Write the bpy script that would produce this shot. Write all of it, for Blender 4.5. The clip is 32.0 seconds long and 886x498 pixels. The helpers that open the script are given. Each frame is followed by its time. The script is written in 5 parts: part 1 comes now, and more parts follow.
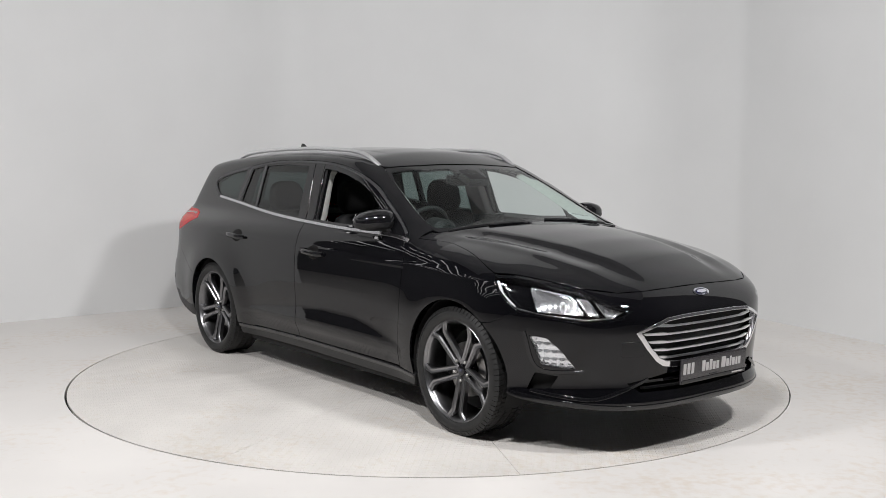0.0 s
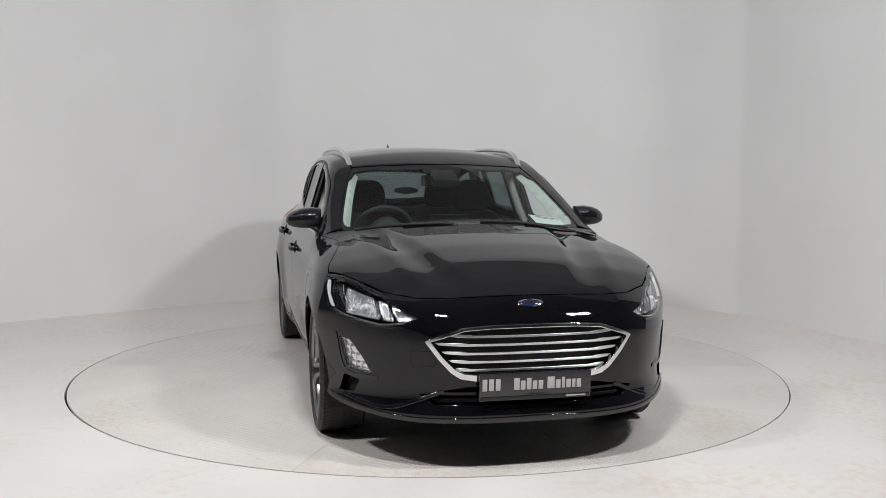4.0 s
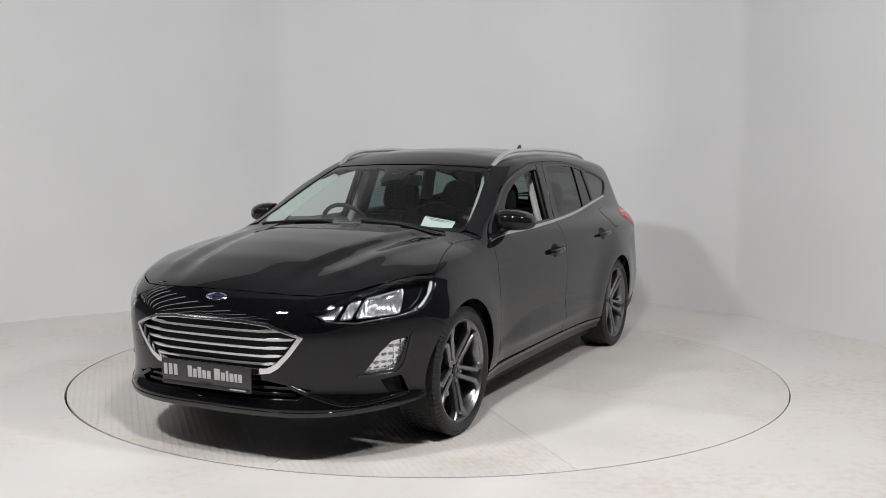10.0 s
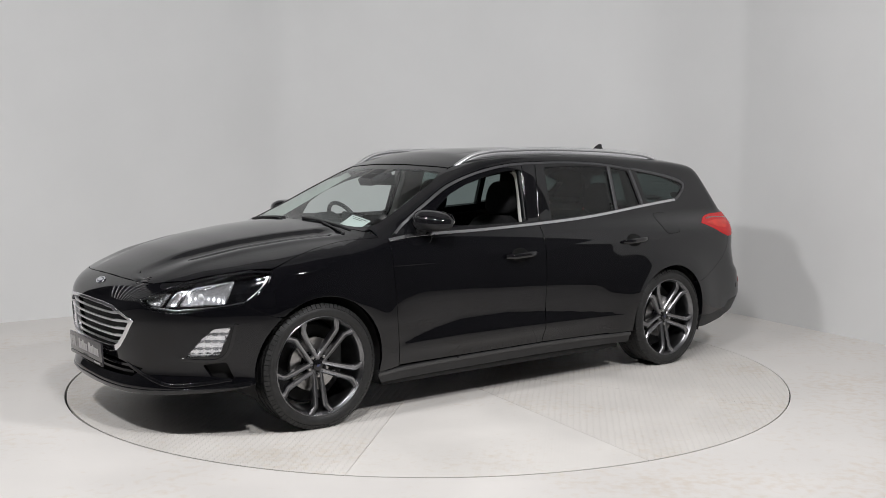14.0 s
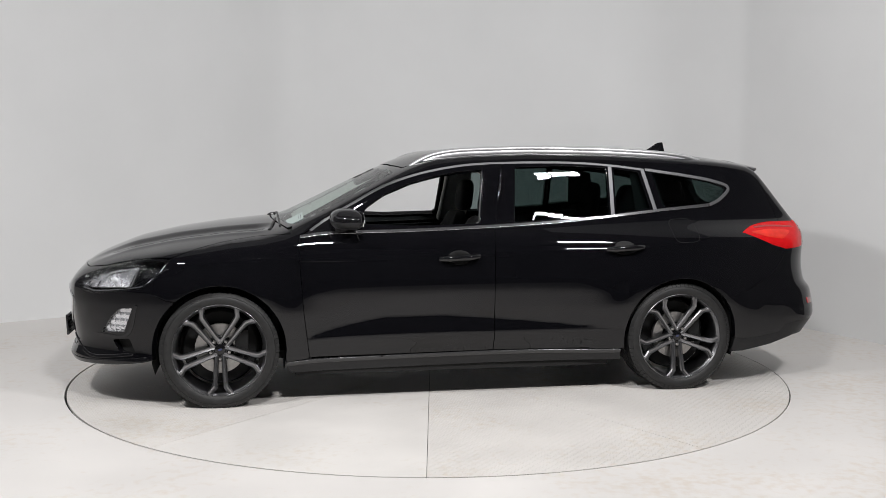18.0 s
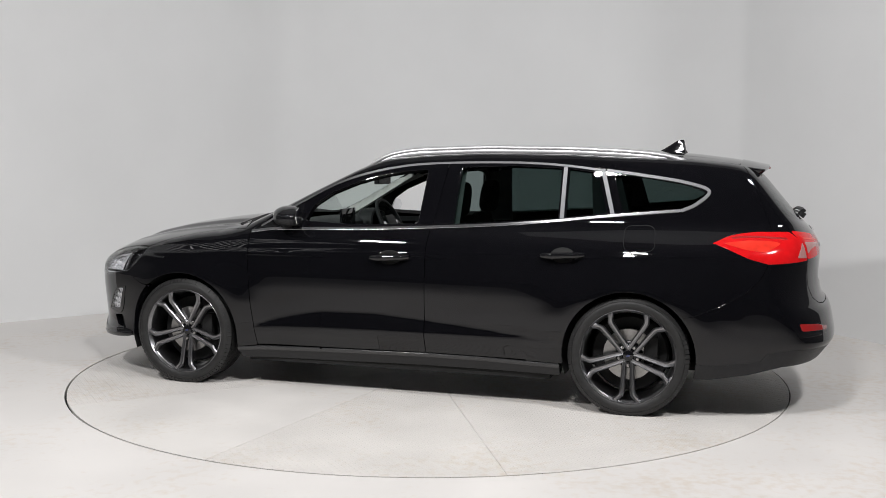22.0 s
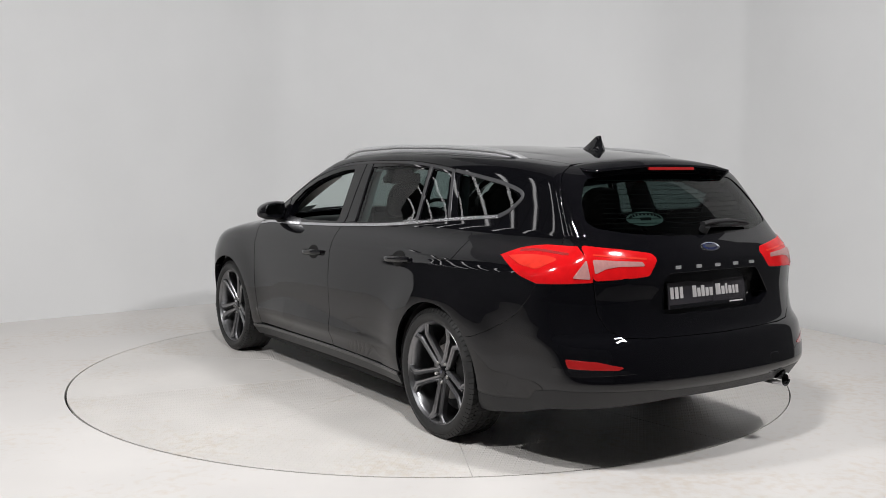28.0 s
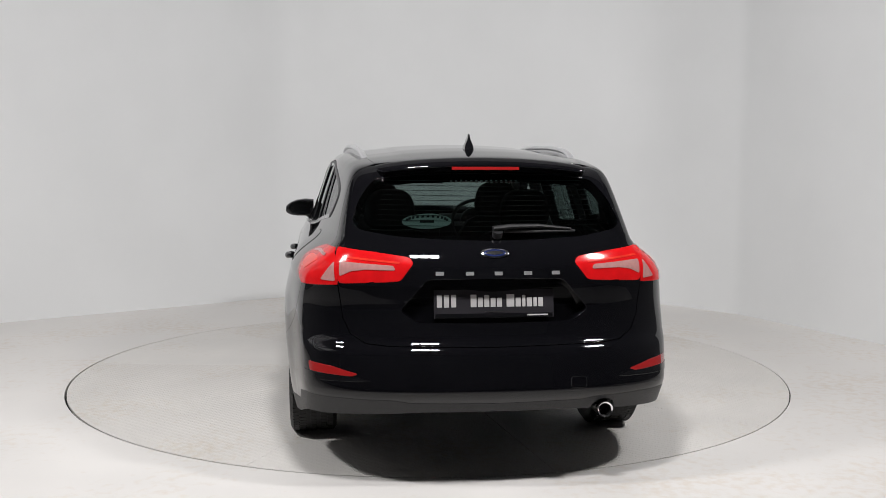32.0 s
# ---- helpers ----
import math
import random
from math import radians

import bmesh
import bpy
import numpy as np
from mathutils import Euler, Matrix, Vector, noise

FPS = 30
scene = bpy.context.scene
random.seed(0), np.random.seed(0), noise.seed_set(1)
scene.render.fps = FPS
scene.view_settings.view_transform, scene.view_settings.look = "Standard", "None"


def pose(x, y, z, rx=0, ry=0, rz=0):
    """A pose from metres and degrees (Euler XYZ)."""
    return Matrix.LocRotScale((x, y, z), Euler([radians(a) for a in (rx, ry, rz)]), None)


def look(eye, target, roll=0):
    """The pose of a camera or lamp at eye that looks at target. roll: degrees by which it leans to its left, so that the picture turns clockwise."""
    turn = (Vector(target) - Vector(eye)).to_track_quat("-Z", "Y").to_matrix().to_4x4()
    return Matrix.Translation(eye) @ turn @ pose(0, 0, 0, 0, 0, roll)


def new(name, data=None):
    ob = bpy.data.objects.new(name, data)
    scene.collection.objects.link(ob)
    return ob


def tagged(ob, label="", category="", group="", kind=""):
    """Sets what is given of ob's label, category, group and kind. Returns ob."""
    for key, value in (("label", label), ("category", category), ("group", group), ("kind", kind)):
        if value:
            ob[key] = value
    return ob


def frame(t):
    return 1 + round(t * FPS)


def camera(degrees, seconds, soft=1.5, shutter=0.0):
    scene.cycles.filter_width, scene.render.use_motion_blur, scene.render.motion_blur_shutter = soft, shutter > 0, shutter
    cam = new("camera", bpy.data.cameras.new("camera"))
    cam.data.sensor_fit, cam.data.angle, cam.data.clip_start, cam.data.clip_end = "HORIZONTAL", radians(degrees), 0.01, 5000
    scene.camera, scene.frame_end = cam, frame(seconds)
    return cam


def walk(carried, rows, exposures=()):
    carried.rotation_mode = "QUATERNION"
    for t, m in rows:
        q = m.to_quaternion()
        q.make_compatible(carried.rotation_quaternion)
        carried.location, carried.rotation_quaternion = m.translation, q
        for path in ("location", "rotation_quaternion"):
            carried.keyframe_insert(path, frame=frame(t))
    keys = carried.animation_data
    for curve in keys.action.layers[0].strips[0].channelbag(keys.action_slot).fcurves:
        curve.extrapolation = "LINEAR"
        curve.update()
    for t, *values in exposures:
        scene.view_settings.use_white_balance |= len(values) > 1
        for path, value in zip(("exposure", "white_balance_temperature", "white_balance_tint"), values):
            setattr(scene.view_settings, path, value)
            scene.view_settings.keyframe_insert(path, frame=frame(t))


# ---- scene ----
# One still camera before a turntable; the car and the turntable turn together about the world's z axis.
cam = camera(48.9, 32.0, soft=0.9)
EYE = Vector((0, -6.381, 1.3686))
YAW, PITCH = radians(-0.760), radians(5.137)
AIM = EYE + Vector((-math.sin(YAW) * math.cos(PITCH), math.cos(YAW) * math.cos(PITCH), -math.sin(PITCH)))
walk(cam, [(0.0, look(EYE, AIM, 0.207)), (32.0, look(EYE, AIM, 0.207))],
     exposures=[(0.0, 0.02), (1.0, 0.02), (2.0, -0.05), (3.0, -0.11), (14.5, -0.11), (16.5, 0.0), (32.0, 0.0)])

# ---- light ----
world = bpy.data.worlds.new("hall_air")
scene.world = world
world.use_nodes = True
world.node_tree.nodes["Background"].inputs[0].default_value = (0.9, 0.95, 1.0, 1)
world.node_tree.nodes["Background"].inputs[1].default_value = 0.02

CEIL = 5.2


def lamp(name, at, size, power, target=None, colour=(1.0, 0.99, 0.995)):
    data = bpy.data.lights.new(name, "AREA")
    data.shape, data.size, data.size_y, data.energy, data.color = "RECTANGLE", size[0], size[1], power, colour
    ob = new(name, data)
    ob.matrix_basis = look(at, target) if target else pose(*at)
    return ob


# three studio floods, each of six bright modules; a row of long tubes over the side hall
FLOODS = [((-2.7, -3.35, 3.7), (0.0, 0.9, 0.2)), ((2.7, -3.35, 3.7), (0.0, 0.9, 0.2)), ((0.0, -3.9, 3.75), (0.0, 0.9, 0.2))]
MODULES = [(0.158 * i, 0.068 * k) for k in (-1, 1) for i in (-1, 0, 1)]
for at, to in FLOODS:
    for dx, dy in MODULES:
        ob = lamp("flood_lamp", at, (0.13, 0.11), 18.0)
        ob.matrix_basis = look(at, to) @ pose(dx, dy, 0)
        ob.data.spread = radians(175)
TUBE_LONG, TUBE_Z = 4.9, 3.25
TUBES = [(-6.1, -4.36 + 0.46 * i) for i in range(16)]
for x, y in TUBES:
    lamp("tube_lamp", (x, y, TUBE_Z), (TUBE_LONG, 0.06), 4.0)

# ---- materials ----
def mat(name, base=(0.5, 0.5, 0.5), rough=0.5, metal=0.0, coat=0.0, noise_scale=0, vary=0.0, bump=0.0, bump_scale=200.0,
        rough_vary=0.0, trans=0.0, emit=None, emit_power=0.0, spec=0.5, ior=1.45, alpha=1.0):
    m = bpy.data.materials.new(name)
    m.use_nodes = True
    nt = m.node_tree
    b = nt.nodes["Principled BSDF"]
    b.inputs["Base Color"].default_value = (*base, 1)
    b.inputs["Roughness"].default_value = rough
    b.inputs["Metallic"].default_value = metal
    b.inputs["Coat Weight"].default_value = coat
    b.inputs["Coat Roughness"].default_value = 0.02
    b.inputs["Specular IOR Level"].default_value = spec
    b.inputs["IOR"].default_value = ior
    b.inputs["Transmission Weight"].default_value = trans
    b.inputs["Alpha"].default_value = alpha
    if emit:
        b.inputs["Emission Color"].default_value = (*emit, 1)
        b.inputs["Emission Strength"].default_value = emit_power
    if noise_scale or bump:
        tc = nt.nodes.new("ShaderNodeTexCoord")
    if noise_scale:
        n1 = nt.nodes.new("ShaderNodeTexNoise")
        n1.inputs["Scale"].default_value, n1.inputs["Detail"].default_value = noise_scale, 6
        nt.links.new(tc.outputs["Object"], n1.inputs["Vector"])
        ramp = nt.nodes.new("ShaderNodeMapRange")
        ramp.inputs["From Min"].default_value, ramp.inputs["From Max"].default_value = 0.3, 0.7
        ramp.inputs["To Min"].default_value, ramp.inputs["To Max"].default_value = 1 - vary, 1 + vary
        nt.links.new(n1.outputs["Fac"], ramp.inputs["Value"])
        mul = nt.nodes.new("ShaderNodeVectorMath")
        mul.operation = "SCALE"
        mul.inputs[0].default_value = base
        nt.links.new(ramp.outputs["Result"], mul.inputs["Scale"])
        nt.links.new(mul.outputs["Vector"], b.inputs["Base Color"])
        if rough_vary:
            r2 = nt.nodes.new("ShaderNodeMapRange")
            r2.inputs["From Min"].default_value, r2.inputs["From Max"].default_value = 0.3, 0.7
            r2.inputs["To Min"].default_value, r2.inputs["To Max"].default_value = rough - rough_vary, rough + rough_vary
            nt.links.new(n1.outputs["Fac"], r2.inputs["Value"])
            nt.links.new(r2.outputs["Result"], b.inputs["Roughness"])
    if bump:
        n2 = nt.nodes.new("ShaderNodeTexNoise")
        n2.inputs["Scale"].default_value, n2.inputs["Detail"].default_value = bump_scale, 3
        nt.links.new(tc.outputs["Object"], n2.inputs["Vector"])
        bp = nt.nodes.new("ShaderNodeBump")
        bp.inputs["Strength"].default_value, bp.inputs["Distance"].default_value = bump, 0.002
        nt.links.new(n2.outputs["Fac"], bp.inputs["Height"])
        nt.links.new(bp.outputs["Normal"], b.inputs["Normal"])
    return m


M_WALL = mat("white_wall_paint", (0.76, 0.765, 0.765), 0.55, noise_scale=0.9, vary=0.03, bump=0.06, bump_scale=60)
M_FLOOR = mat("white_floor_paint", (0.725, 0.70, 0.675), 0.42, noise_scale=1.6, vary=0.045, bump=0.05, bump_scale=90, rough_vary=0.1)
M_HALL = mat("grey_hall_wall", (0.22, 0.22, 0.23), 0.8, noise_scale=1.2, vary=0.1)
M_EAST = mat("grey_side_hall_wall", (0.10, 0.10, 0.105), 0.8, noise_scale=1.2, vary=0.08)
M_CEIL = mat("dark_grey_ceiling", (0.09, 0.09, 0.092), 0.9, noise_scale=1.2, vary=0.1)
M_HALLFLOOR = mat("dark_hall_floor", (0.07, 0.07, 0.072), 0.6, noise_scale=1.5, vary=0.15)
M_SEAM = mat("dusty_plate_seam", (0.10, 0.095, 0.085), 0.9)
M_STAGECEIL = mat("pale_grey_ceiling", (0.42, 0.42, 0.425), 0.9, noise_scale=1.2, vary=0.1)
M_GAPRING = mat("gap_shade_black", (0.01, 0.01, 0.01), 0.9)
M_PAINT = mat("black_car_paint", (0.0035, 0.0035, 0.0045), 0.025, spec=0.56, noise_scale=3.0, vary=0.1)
M_GLOSS = mat("gloss_black_trim", (0.006, 0.006, 0.007), 0.06, spec=0.65)
M_SILL = mat("grey_sill_plastic", (0.020, 0.020, 0.021), 0.35, spec=0.3, noise_scale=40, vary=0.1, bump=0.1, bump_scale=900)
M_CUPSHADE = mat("handle_hollow_shade", (0.004, 0.004, 0.004), 0.5, spec=0.2)
M_SILLTOP = mat("glossy_sill_edge", (0.030, 0.030, 0.031), 0.20, spec=0.7, noise_scale=40, vary=0.1)
M_PLASTIC = mat("grey_black_plastic", (0.012, 0.012, 0.013), 0.45, spec=0.4, noise_scale=40, vary=0.12, bump=0.25, bump_scale=900)
M_DARK = mat("dark_void", (0.008, 0.008, 0.008), 0.8)
M_CHROME = mat("chrome", (0.80, 0.80, 0.82), 0.10, metal=1.0, noise_scale=30, vary=0.03)
M_SATIN = mat("satin_aluminium", (0.62, 0.62, 0.64), 0.20, metal=1.0, noise_scale=60, vary=0.04)
M_RIM = mat("gunmetal_alloy", (0.25, 0.25, 0.258), 0.30, metal=1.0, noise_scale=25, vary=0.08)
M_DISC = mat("steel_disc", (0.42, 0.41, 0.40), 0.35, metal=1.0, noise_scale=50, vary=0.1)
M_TYRE = mat("tyre_rubber", (0.022, 0.022, 0.022), 0.5, spec=0.35, noise_scale=30, vary=0.2, bump=0.2, bump_scale=500)
M_CLOTH = mat("black_seat_cloth", (0.012, 0.012, 0.013), 0.9, noise_scale=60, vary=0.25, bump=0.4, bump_scale=700)
M_DASH = mat("dark_dashboard", (0.02, 0.021, 0.022), 0.6, noise_scale=30, vary=0.15, bump=0.3, bump_scale=800)
M_LINER = mat("pale_grey_headlining", (0.60, 0.60, 0.57), 0.9, noise_scale=40, vary=0.06, bump=0.2, bump_scale=900)
M_REDLENS = mat("red_lamp_lens", (0.54, 0.007, 0.009), 0.12, spec=0.25, noise_scale=20, vary=0.1)
M_TRIM = mat("dark_satin_trim", (0.13, 0.13, 0.135), 0.48, metal=1.0, noise_scale=60, vary=0.04)
M_SMOKE = mat("smoked_lens", (0.16, 0.15, 0.15), 0.12)
M_AMBER = mat("amber_red_lens", (0.62, 0.030, 0.018), 0.12, spec=0.3, noise_scale=14, vary=0.2)
M_CLEARRED = mat("clear_lamp_lens", (0.38, 0.19, 0.18), 0.12, spec=0.3, noise_scale=60, vary=0.1)
M_DEEPRED = mat("dark_red_lens", (0.30, 0.012, 0.012), 0.12, coat=1.0)
M_WHITE = mat("white_paper", (0.80, 0.80, 0.79), 0.6)
M_PLATE = mat("dark_grey_plate", (0.030, 0.028, 0.032), 0.22, coat=0.6)
M_LETTER = mat("silver_lettering", (0.50, 0.485, 0.485), 0.45)
M_BLUE = mat("blue_badge", (0.010, 0.018, 0.075), 0.15, coat=1.0)
M_REFLECT = mat("lamp_reflector", (0.86, 0.86, 0.88), 0.18, metal=0.82, noise_scale=45, vary=0.05)
M_FOG = mat("fog_lamp_reflector", (0.90, 0.90, 0.92), 0.16, metal=0.75, noise_scale=45, vary=0.05)
M_SLAT = mat("bright_grille_bar", (0.86, 0.86, 0.88), 0.28, metal=1.0, noise_scale=40, vary=0.04)
M_GUIDE = mat("milky_light_guide", (0.72, 0.72, 0.73), 0.25, spec=0.5)
M_RAIL = mat("rail_aluminium", (0.72, 0.72, 0.73), 0.38, metal=0.85, noise_scale=60, vary=0.04)


def glass(name, tint, rough=0.0, blend=0.5):
    """A thin pane: it lets light straight through, tinted, and mirrors by Fresnel."""
    m = bpy.data.materials.new(name)
    m.use_nodes = True
    nt = m.node_tree
    nt.nodes.clear()
    out = nt.nodes.new("ShaderNodeOutputMaterial")
    tr, gl, mx, lw, pw, ma = (nt.nodes.new(k) for k in ("ShaderNodeBsdfTransparent", "ShaderNodeBsdfGlossy", "ShaderNodeMixShader", "ShaderNodeLayerWeight", "ShaderNodeMath", "ShaderNodeMath"))
    tr.inputs[0].default_value = (*tint, 1)
    gl.inputs["Roughness"].default_value = rough
    lw.inputs["Blend"].default_value = 0.5
    pw.operation, ma.operation = "POWER", "MULTIPLY_ADD"
    pw.inputs[1].default_value = 5.0
    ma.inputs[1].default_value, ma.inputs[2].default_value = 0.9, 0.045
    nt.links.new(lw.outputs["Facing"], pw.inputs[0])
    nt.links.new(pw.outputs[0], ma.inputs[0])
    nt.links.new(ma.outputs[0], mx.inputs[0])
    nt.links.new(tr.outputs[0], mx.inputs[1])
    nt.links.new(gl.outputs[0], mx.inputs[2])
    nt.links.new(mx.outputs[0], out.inputs[0])
    return m


M_SCREEN = glass("windscreen_glass", (0.72, 0.80, 0.78))
M_TINT = glass("privacy_glass", (0.215, 0.265, 0.258))
M_LENS = glass("clear_lamp_cover", (0.93, 0.94, 0.95))


def plate_material(name, base, chequer):
    """White-painted steel; chequer: height of its raised lozenges."""
    m = mat(name, base, 0.48, noise_scale=2.2, vary=0.06, rough_vary=0.1)
    nt = m.node_tree
    b = nt.nodes["Principled BSDF"]
    tc = nt.nodes.new("ShaderNodeTexCoord")
    heights = []
    for turn, shift in ((45, 0.0), (-45, 0.5)):
        mp = nt.nodes.new("ShaderNodeMapping")
        mp.inputs["Rotation"].default_value = (0, 0, radians(turn))
        nt.links.new(tc.outputs["Object"], mp.inputs["Vector"])
        sx = nt.nodes.new("ShaderNodeSeparateXYZ")
        nt.links.new(mp.outputs[0], sx.inputs[0])
        waves = []
        for axis, freq in ((0, 2 * math.pi / 0.034), (1, 2 * math.pi / 0.034)):
            mu = nt.nodes.new("ShaderNodeMath")
            mu.operation = "MULTIPLY_ADD"
            mu.inputs[1].default_value, mu.inputs[2].default_value = freq, shift * 2 * math.pi * (axis == 0)
            nt.links.new(sx.outputs[axis], mu.inputs[0])
            co = nt.nodes.new("ShaderNodeMath")
            co.operation = "COSINE"
            nt.links.new(mu.outputs[0], co.inputs[0])
            pw = nt.nodes.new("ShaderNodeMapRange")
            pw.inputs["From Min"].default_value, pw.inputs["From Max"].default_value = (0.55, 0.95) if axis else (-0.35, 0.3)
            nt.links.new(co.outputs[0], pw.inputs["Value"])
            waves.append(pw)
        pr = nt.nodes.new("ShaderNodeMath")
        pr.operation = "MULTIPLY"
        nt.links.new(waves[0].outputs[0], pr.inputs[0])
        nt.links.new(waves[1].outputs[0], pr.inputs[1])
        heights.append(pr)
    mx = nt.nodes.new("ShaderNodeMath")
    mx.operation = "MAXIMUM"
    nt.links.new(heights[0].outputs[0], mx.inputs[0])
    nt.links.new(heights[1].outputs[0], mx.inputs[1])
    bp = nt.nodes.new("ShaderNodeBump")
    bp.inputs["Strength"].default_value, bp.inputs["Distance"].default_value = 0.8, chequer
    nt.links.new(mx.outputs[0], bp.inputs["Height"])
    nt.links.new(bp.outputs["Normal"], b.inputs["Normal"])
    return m


M_CHEQUER = plate_material("white_chequer_plate", (0.70, 0.672, 0.64), 0.0024)
M_SMOOTH = plate_material("white_smooth_plate", (0.72, 0.695, 0.665), 0.0003)


def stain(m, scale, tint, low, high):
    """Blotches of warm dirt over a material's colour, with finer speckles inside them."""
    nt = m.node_tree
    b = nt.nodes["Principled BSDF"]
    old = b.inputs["Base Color"].links[0].from_socket
    tc, n1, n2, mu, mr, mx = (nt.nodes.new(k) for k in ("ShaderNodeTexCoord", "ShaderNodeTexNoise", "ShaderNodeTexNoise", "ShaderNodeMath", "ShaderNodeMapRange", "ShaderNodeMix"))
    n1.inputs["Scale"].default_value, n1.inputs["Detail"].default_value = scale, 5
    n2.inputs["Scale"].default_value, n2.inputs["Detail"].default_value = scale * 17, 4
    for n in (n1, n2):
        nt.links.new(tc.outputs["Object"], n.inputs["Vector"])
    mu.operation = "MULTIPLY"
    nt.links.new(n1.outputs["Fac"], mu.inputs[0])
    nt.links.new(n2.outputs["Fac"], mu.inputs[1])
    mr.inputs["From Min"].default_value, mr.inputs["From Max"].default_value = low, high
    nt.links.new(mu.outputs[0], mr.inputs["Value"])
    mx.data_type, mx.blend_type = "RGBA", "MULTIPLY"
    nt.links.new(mr.outputs["Result"], mx.inputs["Factor"])
    nt.links.new(old, mx.inputs[6])
    mx.inputs[7].default_value = (*tint, 1)
    nt.links.new(mx.outputs[2], b.inputs["Base Color"])


stain(M_FLOOR, 1.1, (0.93, 0.885, 0.83), 0.27, 0.42)
stain(M_CHEQUER, 1.3, (0.93, 0.89, 0.835), 0.27, 0.42)
stain(M_SMOOTH, 1.3, (0.93, 0.895, 0.845), 0.28, 0.43)

# ---- mesh tools ----
from mathutils.geometry import delaunay_2d_cdt


def link_mesh(name, verts, faces, material, parent=None, label="", normals=None, smooth=True):
    me = bpy.data.meshes.new(name)
    me.from_pydata([tuple(v) for v in verts], [], [tuple(f) for f in faces])
    me.materials.append(material)
    if smooth:
        me.polygons.foreach_set("use_smooth", [True] * len(me.polygons))
    if normals is not None:
        me.normals_split_custom_set_from_vertices([tuple(n) for n in normals])
    me.update()
    ob = new(name, me)
    ob.parent = parent
    if label:
        ob["label"] = label
    return ob


def part(name, bm, material, parent, label="", smooth_angle=40):
    """Links a bmesh as one mesh object under a thing or a part."""
    bmesh.ops.recalc_face_normals(bm, faces=bm.faces)
    me = bpy.data.meshes.new(name)
    bm.to_mesh(me)
    bm.free()
    me.materials.append(material)
    if smooth_angle:
        me.polygons.foreach_set("use_smooth", [True] * len(me.polygons))
        me.set_sharp_from_angle(angle=radians(smooth_angle))
    ob = new(name, me)
    ob.parent = parent
    if label:
        ob["label"] = label
    return ob


def empty(name, parent=None, m=None, label=""):
    ob = new(name)
    ob.empty_display_size = 0.1
    ob.parent = parent
    if m is not None:
        ob.matrix_basis = m
    if label:
        ob["label"] = label
    return ob


def box_bm(size, at=(0, 0, 0), bevel=0.0, m=None, bm=None, seg=2):
    bm = bm or bmesh.new()
    r = bmesh.ops.create_cube(bm, size=1)
    vs = r["verts"]
    bmesh.ops.scale(bm, vec=size, verts=vs)
    if bevel:
        es = list({e for v in vs for e in v.link_edges})
        rb = bmesh.ops.bevel(bm, geom=es, offset=bevel, segments=seg, profile=0.7, affect="EDGES")
        vs = list({v for v in rb["verts"]} | {v for v in vs if v.is_valid})
    bmesh.ops.translate(bm, vec=at, verts=vs)
    if m is not None:
        bmesh.ops.transform(bm, matrix=m, verts=vs)
    return bm


def lathe_bm(profile, steps, axis="Y", bm=None):
    """Turns (radius, along) pairs about an axis."""
    bm = bm or bmesh.new()
    rings = []
    for r, a in profile:
        ring = []
        for i in range(steps):
            t = 2 * math.pi * i / steps
            c, s = r * math.cos(t), r * math.sin(t)
            ring.append(bm.verts.new((c, a, s) if axis == "Y" else ((c, s, a) if axis == "Z" else (a, c, s))))
        rings.append(ring)
    for p, q in zip(rings, rings[1:]):
        for i in range(steps):
            j = (i + 1) % steps
            bm.faces.new((p[i], p[j], q[j], q[i]))
    return bm


def sweep(points, radius, sides=10, flat=1.0, up=(0, 0, 1), bm=None, ends=None):
    """A rounded bar along points; flat squeezes it along up; ends: radius factors at the start and end."""
    bm = bm or bmesh.new()
    pts = [Vector(p) for p in points]
    rings, n = [], len(pts)
    for i, p in enumerate(pts):
        t = (pts[min(i + 1, n - 1)] - pts[max(i - 1, 0)]).normalized()
        u = Vector(up)
        u = (u - t * u.dot(t)).normalized()
        v = t.cross(u)
        rad = radius[i] if isinstance(radius, (list, tuple)) else radius
        ring = [bm.verts.new(p + rad * (math.cos(a) * v + flat * math.sin(a) * u)) for a in [2 * math.pi * k / sides for k in range(sides)]]
        rings.append(ring)
    for a, b in zip(rings, rings[1:]):
        for i in range(sides):
            bm.faces.new((a[i], a[(i + 1) % sides], b[(i + 1) % sides], b[i]))
    bm.faces.new(rings[0][::-1])
    bm.faces.new(rings[-1])
    return bm


def prism_bm(outline, y0, y1, plane="XZ", bevel=0.0, bm=None):
    """A flat outline given thickness."""
    bm = bm or bmesh.new()
    put = {"XZ": lambda a, b, c: (a, c, b), "YZ": lambda a, b, c: (c, a, b), "XY": lambda a, b, c: (a, b, c)}[plane]
    lo = [bm.verts.new(put(a, b, y0)) for a, b in outline]
    hi = [bm.verts.new(put(a, b, y1)) for a, b in outline]
    fs = [bm.faces.new(lo[::-1]), bm.faces.new(hi)]
    n = len(outline)
    for i in range(n):
        fs.append(bm.faces.new((lo[i], lo[(i + 1) % n], hi[(i + 1) % n], hi[i])))
    bmesh.ops.recalc_face_normals(bm, faces=fs)
    if bevel:
        es = list({e for f in fs[:2] for e in f.edges})
        bmesh.ops.bevel(bm, geom=es, offset=bevel, segments=2, profile=0.7, affect="EDGES")
    return bm


